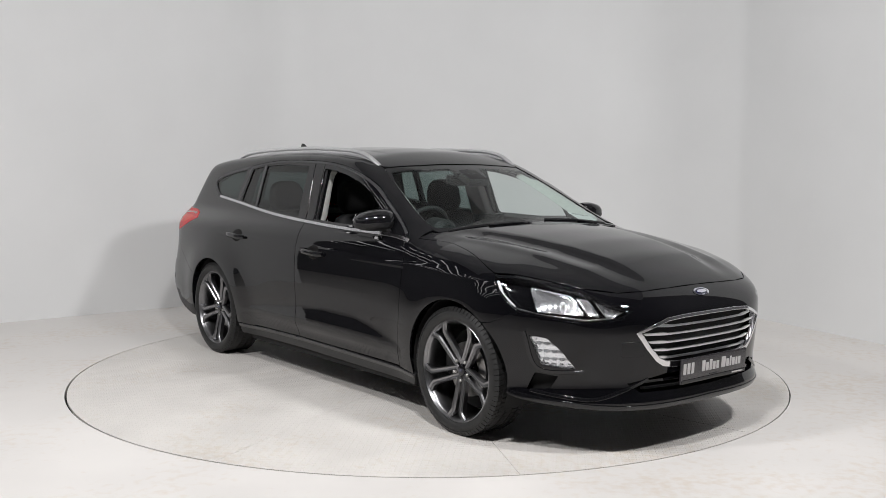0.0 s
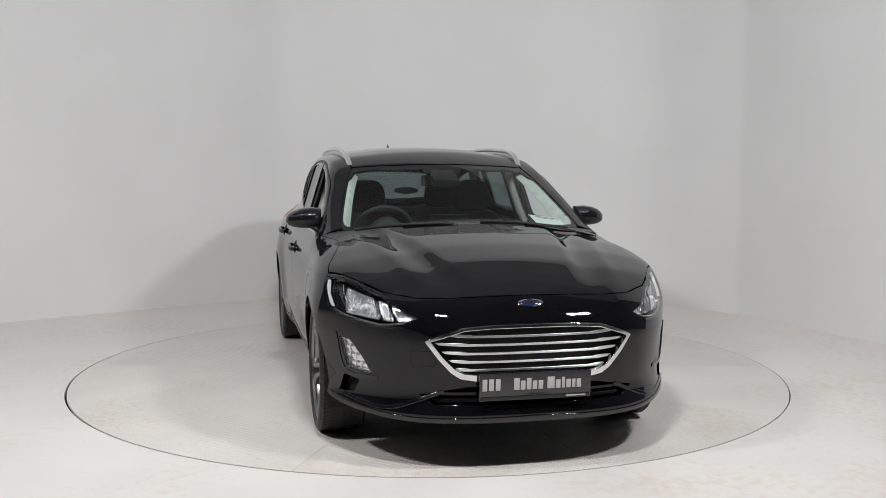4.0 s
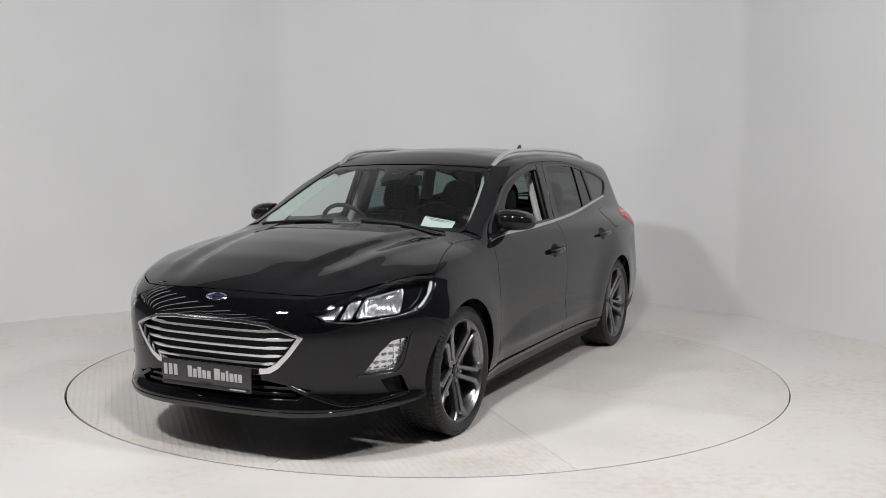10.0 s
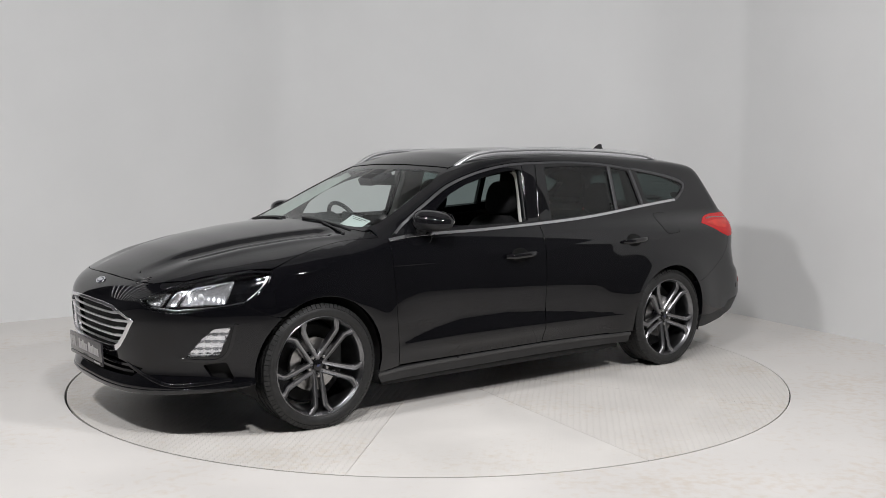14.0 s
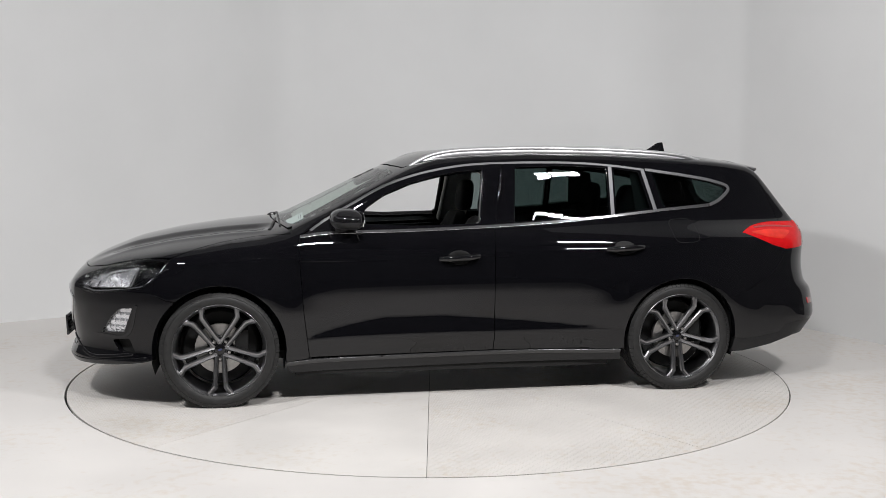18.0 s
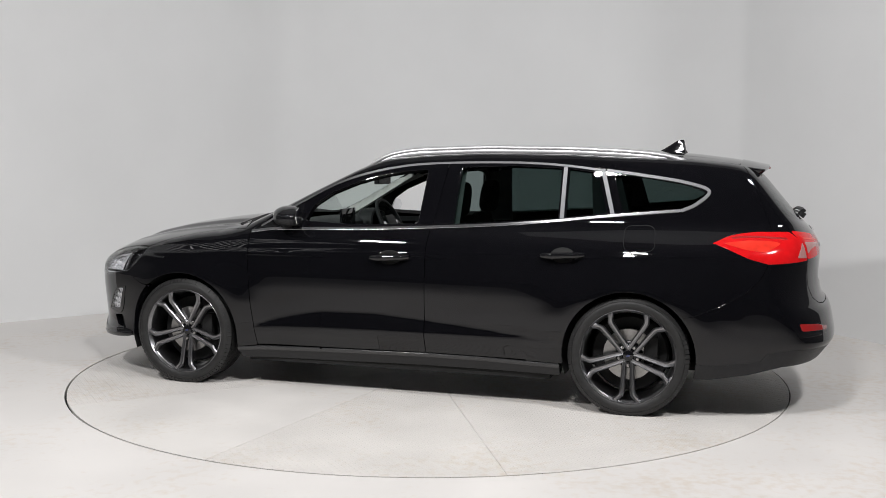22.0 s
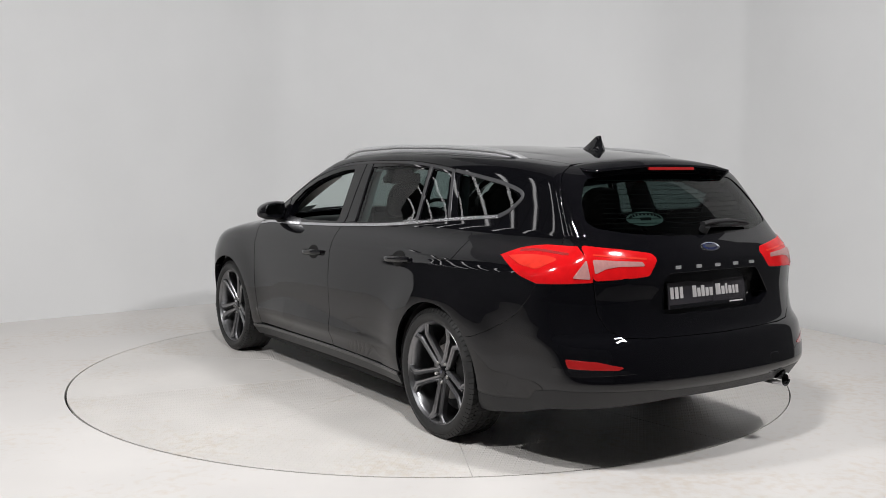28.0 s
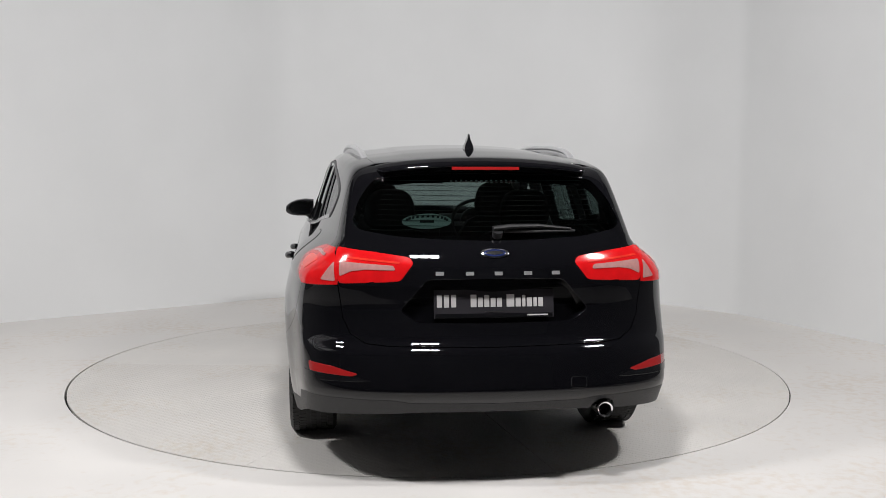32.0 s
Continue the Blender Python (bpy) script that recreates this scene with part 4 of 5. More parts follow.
def oval_badge(at, nn, w, h):
    ob = empty("oval_badge", car, Matrix.Translation(at) @ Vector(nn).to_track_quat("Z", "X").to_matrix().to_4x4(), "blue oval badge with a chrome rim")
    up = (ob.matrix_basis.inverted().to_3x3() @ Vector((0, 0, 1)))
    spin = math.atan2(up.x, up.y)
    for nm, k, z0, z1, m in (("rim", 1.0, -0.006, 0.004, M_CHROME), ("field", 0.80, 0.0035, 0.0052, M_BLUE)):
        bm = lathe_bm([(0.001, z1), (0.90, z1), (1.0, z1 - 0.002), (1.0, z0)], 36, "Z")
        bmesh.ops.transform(bm, matrix=Matrix.Rotation(-spin, 4, "Z") @ Matrix.Diagonal((w / 2 * k, h / 2 * k, 1, 1)), verts=bm.verts)
        part(nm, bm, m, ob)
    bm = lathe_bm([(0.001, 0.0060), (1.0, 0.0058), (1.0, 0.005)], 24, "Z")
    bmesh.ops.transform(bm, matrix=Matrix.Rotation(-spin, 4, "Z") @ Matrix.Diagonal((w * 0.31, h * 0.20, 1, 1)), verts=bm.verts)
    part("script", bm, M_CHROME, ob, "chrome mark")
    return ob


p = map_nose(np.array([nose(0.0, 0.742)]))[0]
oval_badge(Vector(p), body_n(p[None])[0], 0.118, 0.046)
p = map_tail(np.array([tail(0.0, 0.985)]))[0]
oval_badge(Vector(p), body_n(p[None])[0], 0.122, 0.048)

# ---- rear end ----
gate_side = [tail_s(x - 0.004, z) for x, z in GATE_EDGE[3:]]
gate_half = ([tail(0.0, 1.345), tail(0.30, 1.340)] + gate_side + [tail(0.652, 0.95), tail(0.650, 0.855), tail(0.632, 0.72), tail(0.60, 0.655), tail(0.54, 0.620), tail(0.45, 0.612), tail(0.0, 0.607)])
R_GLASS = rounded(mirrored([tail(0.0, 1.318), tail(0.30, 1.312), tail(0.490, 1.292), tail(0.560, 1.20), tail(0.592, 1.105), tail(0.56, 1.076), tail(0.40, 1.050), tail(0.20, 1.038), tail(0.0, 1.034)]), 0.03, 3)
LAMP_IN = rounded([tail(0.648, 1.006), tail(0.500, 0.988), tail(0.360, 0.968), tail(0.343, 0.946), tail(0.398, 0.876), tail(0.450, 0.872), tail(0.646, 0.862)], 0.010, 2)
RECESS = rounded(mirrored([tail(0.0, 0.884), tail(0.285, 0.882), tail(0.402, 0.750), tail(0.330, 0.700), tail(0.0, 0.694)]), 0.02, 3)
neg = lambda loop: [(-a, b) for a, b in loop]
tailgate = shell("tailgate", mirrored(gate_half), map_tail, M_PAINT, car, "gloss black tailgate", holes=[R_GLASS, LAMP_IN, neg(LAMP_IN), RECESS], step=0.018, depth=0.058)
shell("rear_glass", R_GLASS, map_tail, M_TINT, tailgate, "dark tinted rear window", step=0.05, lift=-0.004, depth=0.004, edge=0.004)
shell("plate_recess", RECESS, map_tail, M_PAINT, tailgate, "recessed plate panel", step=0.04, lift=-0.056, depth=0.004, edge=0.004)
for k in range(11):
    z = 1.075 + 0.021 * k
    w = 0.50 - 0.006 * k
    shell("heater_wire", mirrored([tail(0.0, z + 0.0009), tail(w, z + 0.0069), tail(w, z + 0.0051), tail(0.0, z - 0.0009)]), map_tail, M_PLASTIC, tailgate, "thin heating wire", step=0.08, lift=-0.009, depth=0.001, edge=0.0)
OUT = [tail_s(x, z) for x, z in [(a - 0.003, b - 0.003) for a, b in LAMP_TOP]] + [tail_s(x, z) for x, z in [(a, b + 0.003) for a, b in LAMP_LOW[1:]]] + [tail(0.656, 0.856), tail(0.656, 0.93), tail(0.660, 1.001)]
for s in (1, -1):
    tl = shell("tail_lamp", OUT, map_tail, M_REDLENS, car, "red wrap-round tail lamp", step=0.025, lift=0.003, depth=0.03, side=s, edge=0.004)
    shell("clear_lens", rounded([tail(0.664, 0.868), tail(0.665, 0.946), tail(0.690, 0.918), tail(0.722, 0.872)], 0.006, 3), map_tail, M_CLEARRED, tl, "clear reversing lens", step=0.02, lift=0.0055, depth=0.002, side=s)
    shell("lamp_inner_line", band(smooth_line([tail_s(-1.90, 0.967), tail_s(-2.0, 0.975), tail(0.70, 0.968)], 4), 0.008), map_tail, M_DEEPRED, tl, "dark red inner line", step=0.02, lift=0.0048, depth=0.002, side=s)
    shell("amber_lens", rounded([tail_s(-1.86, 0.942), tail_s(-1.98, 0.956), tail_s(-2.09, 0.955), tail(0.735, 0.945), tail_s(-2.07, 0.900), tail_s(-1.97, 0.912)], 0.012, 3), map_tail, M_AMBER, tl, "amber-tinted inner lens", step=0.02, lift=0.0046, depth=0.002, side=s)
    ti = shell("tailgate_lamp", LAMP_IN, map_tail, M_REDLENS, tailgate, "red tailgate lamp", step=0.025, lift=0.003, depth=0.03, side=s, edge=0.004)
    shell("clear_lens", rounded([tail(0.643, 0.890), tail(0.641, 0.948), tail(0.540, 0.941), tail(0.425, 0.934), tail(0.418, 0.918), tail(0.540, 0.920), tail(0.598, 0.912)], 0.006, 3), map_tail, M_CLEARRED, tailgate, "clear reversing lens", step=0.02, lift=0.0055, depth=0.002, side=s)
    shell("lamp_inner_line", band(smooth_line([tail(0.632, 0.968), tail(0.52, 0.957), tail(0.40, 0.946)], 4), 0.006), map_tail, M_AMBER, tailgate, "brighter red inner line", step=0.02, lift=0.0050, depth=0.002, side=s)
SPLIT = [tail_s(-1.760, 0.302), tail_s(-1.85, 0.300), tail_s(-2.055, 0.326), tail_s(-2.095, 0.372), tail(0.79, 0.394), tail(0.64, 0.396), tail(0.42, 0.392), tail(0.36, 0.380), tail(0.0, 0.376)]
rb_half = ([tail(0.0, 0.602), tail(0.45, 0.607), tail(0.545, 0.615), tail(0.606, 0.652), tail(0.638, 0.72), tail(0.655, 0.852)]
           + [tail_s(x - 0.003, z - 0.003) for x, z in BUMP_EDGE] + [tail_s(x, z) for x, z in arch(XR, 141, 183, n=9)] + SPLIT)
shell("rear_bumper", mirrored(rb_half), map_tail, M_PAINT, car, "gloss black rear bumper", step=0.02, depth=0.05)
va_half = [(a, b - 0.003) for a, b in SPLIT[::-1]] + [tail_s(x, z) for x, z in arch(XR, 184, 197, n=4)] + [tail_s(-1.80, 0.220), tail_s(-2.0, 0.254), tail(0.78, 0.302), tail(0.60, 0.314), tail(0.30, 0.332), tail(0.0, 0.333)]
PIPE = [tail(y, z) for y, z in ((0.405, 0.328), (0.418, 0.356), (0.440, 0.371), (0.463, 0.375), (0.486, 0.371), (0.508, 0.356), (0.521, 0.322))]
va_neg = [p for p in va_half[:-3] if abs(p[0]) > 1e-6] + PIPE[::-1] + va_half[-2:-1]
shell("rear_valance", va_half + [(-a, b) for a, b in va_neg[::-1]], map_tail, M_PLASTIC, car, "dark grey plastic rear valance", step=0.028, depth=0.03)
for s in (1, -1):
    shell("rear_reflector", rounded([tail(0.775, 0.530), tail(0.68, 0.522), tail(0.575, 0.497), tail(0.60, 0.488), tail(0.77, 0.494)], 0.006, 2), map_tail, M_DEEPRED, car, "red rear reflector", step=0.02, lift=0.003, depth=0.008, side=s)
    shell("reflector_bezel", rounded([tail(0.80, 0.491), tail(0.58, 0.484), tail(0.52, 0.470), tail(0.80, 0.458)], 0.006, 2), map_tail, M_GLOSS, car, "black recess below the reflector", step=0.02, lift=0.002, depth=0.008, side=s)
# product lettering stands as plain chrome bars
for y in (0.235, 0.110, -0.010, -0.135, -0.255):
    at = map_tail(np.array([tail(y, 0.905)]))[0]
    part("letter_bar", box_bm((0.004, 0.034, 0.015), (at[0] - 0.002, at[1], at[2]), 0.002), M_RAIL, tailgate, "chrome lettering bar")
# spoiler, brake lamp, wiper, stickers
sp_half = [(0.0, -1.952), (0.2, -1.950), (0.40, -1.940), (0.476, -1.930), (0.466, -2.01), (0.446, -2.062), (0.30, -2.090), (0.0, -2.100)]
spoiler = shell("roof_spoiler", [(x, y) for y, x in mirrored(sp_half)], lambda q: np.stack([q[:, 0], q[:, 1], top_z(q[:, 0], q[:, 1]) - 0.010 * np.abs(q[:, 1] / 0.48) ** 6], 1), M_PAINT, car, "gloss black roof spoiler", step=0.03, lift=0.002, depth=0.042, edge=0.008)
shell("spoiler_underside", [(x, y) for y, x in mirrored([(a * 0.985, b + 0.006) for a, b in sp_half])], lambda q: np.stack([q[:, 0], q[:, 1], top_z(q[:, 0], q[:, 1]) - 0.010 * np.abs(q[:, 1] / 0.48) ** 6], 1), M_GLOSS, spoiler, "black underside", step=0.06, lift=-0.037, depth=0.004)
part("brake_light", box_bm((0.012, 0.30, 0.014), (-2.096, 0, 1.337), 0.003), M_DEEPRED, spoiler, "thin red high brake light")


def tail_pt(y, z, lift=0.0):
    at = map_tail(np.array([tail(y, z)]))[0]
    return Vector(at + body_n(at[None])[0] * lift)


wiper = empty("rear_wiper", car, None, "black rear wiper parked across the window's foot")
part("pivot", sweep([tail_pt(-0.02, 1.052, 0.0), tail_pt(-0.02, 1.058, 0.03)], 0.022, 16), M_PLASTIC, wiper)
part("arm", sweep([tail_pt(0.0, 1.064, 0.034), tail_pt(-0.08, 1.072, 0.034), tail_pt(-0.20, 1.076, 0.030), tail_pt(-0.34, 1.068, 0.022)], [0.015, 0.016, 0.013, 0.007], 10, 0.7), M_PLASTIC, wiper)
part("blade", sweep([tail_pt(-0.05, 1.062, 0.016), tail_pt(-0.2, 1.062, 0.015), tail_pt(-0.36, 1.064, 0.014)], 0.006, 8), M_PLASTIC, wiper)
a_c = tail(0.27, 1.121)
ov = [(a_c[0] + 0.098 * math.cos(t), a_c[1] + 0.031 * math.sin(t)) for t in [2 * math.pi * k / 28 for k in range(28)]]
M_FAINT = mat("faint_grey_film", (0.16, 0.165, 0.165), 0.5)
M_STICK = mat("pale_green_sticker", (0.30, 0.38, 0.35), 0.5)
shell("oval_sticker", ov, map_tail, M_STICK, tailgate, "pale oval dealer sticker in the glass", step=0.03, lift=-0.014, depth=0.001, edge=0.0)
for k in range(11):
    t = radians(165 - 15 * k)
    c = (a_c[0] + 0.082 * math.cos(t), a_c[1] + 0.020 * math.sin(t))
    shell("letter_bar", [(c[0] + dx, c[1] + dz) for dx, dz in ((-0.005, -0.005), (0.005, -0.005), (0.005, 0.005), (-0.005, 0.005))], map_tail, M_DARK, tailgate, "dark lettering bar", step=0.02, lift=-0.0125, depth=0.0008, edge=0.0)
shell("letter_bar", [(a_c[0] + dx, a_c[1] + dz) for dx, dz in ((-0.028, -0.007), (0.028, -0.007), (0.028, 0.005), (-0.028, 0.005))], map_tail, M_DARK, tailgate, "dark mark bar", step=0.03, lift=-0.0125, depth=0.0008, edge=0.0)
for k in range(14):
    c = tail(0.150 - 0.0225 * k, 1.288)
    h = (0.005, 0.006, 0.0075)[k * 7 % 3]
    shell("letter_bar", [(c[0] + dx, c[1] + dz) for dx, dz in ((-0.0055, -h), (0.0055, -h), (0.0055, h), (-0.0055, h))], map_tail, M_FAINT, tailgate, "pale lettering bar", step=0.02, lift=-0.0125, depth=0.0008, edge=0.0)
# exhaust
ex = empty("exhaust_pipe", car, pose(-2.382, -0.463, 0.329), "round chrome exhaust tip")
part("tip", lathe_bm([(0.026, 0.14), (0.026, -0.045), (0.033, -0.05), (0.035, -0.045), (0.035, 0.14)], 32, "X"), M_CHROME, ex)
part("bore", lathe_bm([(0.0005, 0.02), (0.026, 0.02), (0.026, -0.04)], 24, "X"), M_DARK, ex)
# fuel flap on the near-wing side
FF = rounded([(-1.335, 1.022), (-1.500, 1.026), (-1.510, 0.893), (-1.345, 0.886)], 0.045, 5)
shell("fuel_flap_gap", FF, map_side, M_DARK, car, "dark gap round the fuel flap", step=0.03, lift=0.0006, depth=0.002, edge=0.0)
shell("fuel_flap", ring_of(FF, 0.0035), map_side, M_PAINT, car, "round-cornered fuel flap", step=0.02, lift=0.0022, depth=0.003, edge=0.0025)

# small covers over the towing eyes
for how, way, where, y0, y1, z0, z1 in ((map_nose, nose, "front", -0.535, -0.432, 0.476, 0.546), (map_tail, tail, "rear", -0.375, -0.305, 0.432, 0.480)):
    loop = rounded([way(y0, z0), way(y1, z0), way(y1, z1), way(y0, z1)], 0.012, 4)
    shell("tow_cover_gap", loop, how, M_DARK, car, "dark gap round the towing eye cover", step=0.03, lift=0.0006, depth=0.002, edge=0.0)
    shell("tow_cover", ring_of(loop, 0.0025), how, M_PAINT, car, "black towing eye cover", step=0.02, lift=0.0018, depth=0.003, edge=0.0015)

# ---- rails, mirrors, handles, aerial, front wipers ----
for s in (1, -1):
    pts = [(0.215, 0.543, 0.0), (0.17, 0.549, 0.014), (0.10, 0.553, 0.028), (0.02, 0.556, 0.036), (-0.10, 0.559, 0.040)] + [(-0.1 - 0.16 * k, 0.561 - 0.0035 * k, 0.038) for k in range(1, 8)] \
        + [(-1.34, 0.532, 0.036), (-1.46, 0.524, 0.030), (-1.56, 0.516, 0.018), (-1.64, 0.508, -0.003)]
    line = []
    for x, y, h in pts:
        q = on_top(x, y)
        line.append((q[0], s * q[1], q[2] + h - 0.010))
    line = smooth_line(line, 4)
    part("roof_rail", sweep(line, 0.0165, 12, 0.8), M_RAIL, car, "long brushed aluminium roof rail")
    low = [(x, y, z - 0.021) for x, y, z in line[5:-5]]
    part("rail_foot", sweep(low, 0.010, 10, 1.9), M_RAIL, car, "aluminium foot of the roof rail")


def mirror_housing(s):
    ob = empty("door_mirror", car, None, "black door mirror with a grey lower shell")
    rows = [(0.772, 0.030, 0.044, 0.006), (0.790, 0.052, 0.052, -0.002), (0.830, 0.066, 0.058, -0.004), (0.885, 0.068, 0.054, -0.007), (0.925, 0.058, 0.044, -0.012), (0.952, 0.040, 0.030, -0.016), (0.964, 0.018, 0.015, -0.017)]
    for nm, lo, hi, m in (("cap", -0.10, math.pi + 0.10, M_GLOSS), ("lower_shell", math.pi + 0.10, 2 * math.pi - 0.10, M_PLASTIC)):
        bm = bmesh.new()
        rings = []
        for y, rx, rz, dz in rows:
            ring = []
            for k in range(15):
                t = lo + (hi - lo) * k / 14
                cx, cz = math.cos(t), math.sin(t)
                px = rx * math.copysign(abs(cx) ** 0.75, cx)
                px = max(px, -0.056) if px < 0 else px * 1.5
                ring.append(bm.verts.new((0.610 + px + 0.25 * (0.83 - y), s * y, 1.050 + dz + rz * math.copysign(abs(cz) ** 0.8, cz) * (1.0 if cz > 0 else 1.1))))
            rings.append(ring)
        for a, b in zip(rings, rings[1:]):
            for k in range(14):
                bm.faces.new((a[k], a[k + 1], b[k + 1], b[k]))
        bm.faces.new(rings[0])
        bm.faces.new(rings[-1])
        part(nm, bm, m, ob, smooth_angle=50)
    gl = [(0.798, 0.038), (0.86, 0.044), (0.925, 0.030), (0.945, -0.006), (0.918, -0.044), (0.85, -0.054), (0.794, -0.048)]
    bm = bmesh.new()
    vs = [bm.verts.new((0.610 - 0.0545 + 0.25 * (0.83 - y), s * y, 1.048 + z)) for y, z in gl]
    ws = [bm.verts.new((v.co.x - 0.004, v.co.y, v.co.z)) for v in vs]
    bm.faces.new(vs), bm.faces.new(ws[::-1])
    for i in range(len(vs)):
        bm.faces.new((vs[i], vs[(i + 1) % len(vs)], ws[(i + 1) % len(vs)], ws[i]))
    part("mirror_glass", bm, M_CHROME, ob, "silvered mirror glass")
    part("indicator", sweep([(0.690, s * 0.83, 1.035), (0.672, s * 0.90, 1.030), (0.630, s * 0.945, 1.030)], 0.005, 6), M_SMOKE, ob, "slim clear indicator")
    part("foot", sweep([(0.640, s * 0.765, 0.975), (0.645, s * 0.80, 0.985), (0.640, s * 0.84, 1.005)], [0.045, 0.036, 0.028], 12, 0.55), M_PLASTIC, ob, "black mirror foot")


for s in (1, -1):
    mirror_housing(s)
    for x0, x1, z0, z1, d in ((0.090, -0.140, 0.814, 0.826, DOORS[s, 0]), (-0.905, -1.135, 0.856, 0.868, DOORS[s, 1])):
        xm, zm = (x0 + x1) / 2, (z0 + z1) / 2
        cup = [(xm + 0.066 * math.cos(t), zm + 0.040 * math.sin(t)) for t in [2 * math.pi * k / 20 for k in range(20)]]
        # no hollow is cut: its shade is a dark oval laid on the door
        shell("handle_cup_shade", cup, map_side, M_CUPSHADE, d, "flat dark oval for the shade in the handle hollow", step=0.03, lift=0.0018, depth=0.002, side=s)
        pts = []
        for k in range(9):
            f = k / 8
            q = on_side(x0 + (x1 - x0) * f, z0 + (z1 - z0) * f)
            lift = 0.034 * min(1, 4 * f + 0.25, 4 * (1 - f) + 0.25)
            pts.append((q[0], s * (q[1] + lift), q[2]))
        part("handle", sweep(pts, [0.013, 0.016] + [0.0175] * 5 + [0.016, 0.013], 12, 0.8, up=(0, 1, 0)), M_GLOSS, d, "gloss black pull handle")
bm = bmesh.new()
base = on_top(-1.54, 0.0)[2]
lo = [bm.verts.new((x, y, base - 0.006)) for x, y in ((-1.44, 0), (-1.47, 0.016), (-1.54, 0.024), (-1.615, 0.022), (-1.63, 0), (-1.615, -0.022), (-1.54, -0.024), (-1.47, -0.016))]
m1 = [bm.verts.new((x, y, z)) for x, y, z in ((-1.458, 0, 1.430), (-1.49, 0.013, 1.437), (-1.545, 0.020, 1.443), (-1.612, 0.020, 1.443), (-1.618, 0, 1.443), (-1.612, -0.020, 1.443), (-1.545, -0.020, 1.443), (-1.49, -0.013, 1.437))]
m2 = [bm.verts.new((x, y, z)) for x, y, z in ((-1.508, 0, 1.460), (-1.53, 0.006, 1.468), (-1.56, 0.008, 1.476), (-1.608, 0.006, 1.478), (-1.612, 0, 1.478), (-1.608, -0.006, 1.478), (-1.56, -0.008, 1.476), (-1.53, -0.006, 1.468))]
hi = [bm.verts.new((x, y, z)) for x, y, z in ((-1.560, 0, 1.494), (-1.570, 0.002, 1.498), (-1.585, 0.003, 1.501), (-1.604, 0.002, 1.502), (-1.606, 0, 1.502), (-1.604, -0.002, 1.502), (-1.585, -0.003, 1.501), (-1.570, -0.002, 1.498))]
for a, b in ((lo, m1), (m1, m2), (m2, hi)):
    for k in range(8):
        bm.faces.new((a[k], a[(k + 1) % 8], b[(k + 1) % 8], b[k]))
bm.faces.new(hi)
part("aerial_fin", bm, M_GLOSS, car, "black shark-fin aerial")


def glass_pt(x, y, h=0.012):
    q = on_top(x, y)
    return Vector((q[0] + h * 0.45, q[1], q[2] + h * 0.9))


for y0, y1, y2, lab in ((-0.10, -0.62, -0.09, "black wiper parked at the windscreen foot"), (0.60, 0.08, 0.62, "black wiper parked at the windscreen foot")):
    wp = empty("front_wiper", car, None, lab)
    arm = [glass_pt(1.035, y2, 0.004), glass_pt(1.020, (y0 * 0.8 + y1 * 0.2), 0.007), glass_pt(1.000, (y0 + y1) / 2, 0.007)]
    part("arm", sweep(smooth_line(arm, 4), 0.0065, 8, 0.6), M_PLASTIC, wp)
    part("blade", sweep([glass_pt(1.012 - 0.05 * abs(y0 + (y1 - y0) * k / 8) - 0.02 * (k / 8), y0 + (y1 - y0) * k / 8, 0.002) for k in range(9)], 0.0055, 8, 1.2), M_PLASTIC, wp)
    part("pivot_cap", sweep([glass_pt(1.04, y2, -0.006), glass_pt(1.04, y2, 0.006)], 0.011, 12), M_PLASTIC, wp)

# ---- wheels ----
def wheel_meshes():
    R, RIM, W = 0.322, 0.258, 0.116       # tyre radius, rim edge radius, half width
    tyre = lathe_bm([(RIM - 0.004, 0.100), (RIM + 0.006, 0.106), (RIM + 0.020, 0.115), (RIM + 0.038, 0.113), (R - 0.018, 0.106), (R - 0.006, 0.098), (R - 0.005, 0.086),
                     (R - 0.004, 0.060), (R - 0.004, 0.0), (R - 0.004, -0.060), (R - 0.005, -0.086), (R - 0.006, -0.098), (R - 0.018, -0.106), (RIM + 0.044, -0.114), (RIM + 0.02, -0.112), (RIM - 0.004, -0.10)], 72)
    tread = bmesh.new()
    for i in range(76):
        a = 2 * math.pi * i / 76
        for y, w, sh in ((0.083, 0.030, 0.0), (0.048, 0.028, 0.5), (0.0, 0.026, 0.2), (-0.048, 0.028, 0.5), (-0.083, 0.030, 0.0)):
            b = a + sh * 2 * math.pi / 76
            m = pose(0, 0, 0, 0, math.degrees(-b), 0) @ pose(R - 0.0045, y, 0) @ pose(0, 0, 0, 12 if y > 0 else -12)
            box_bm((0.0075, w, 0.0226), m=m, bm=tread)
        for y in (0.101, -0.101):
            m = pose(0, 0, 0, 0, math.degrees(-a), 0) @ pose(R - 0.0098, y, 0) @ pose(0, 0, 0, 0, 0, 55 if y > 0 else -55)
            box_bm((0.0065, 0.026, 0.0222), m=m, bm=tread)
    barrel = lathe_bm([(RIM - 0.002, 0.104), (RIM + 0.003, 0.100), (RIM + 0.003, 0.094), (RIM - 0.010, 0.090), (RIM - 0.018, 0.078), (RIM - 0.024, 0.04), (RIM - 0.026, -0.09), (RIM + 0.003, -0.100)], 72)
    lip = lathe_bm([(RIM - 0.013, 0.0905), (RIM - 0.004, 0.1035), (RIM + 0.004, 0.1015)], 72)
    return tyre, tread, barrel, lip


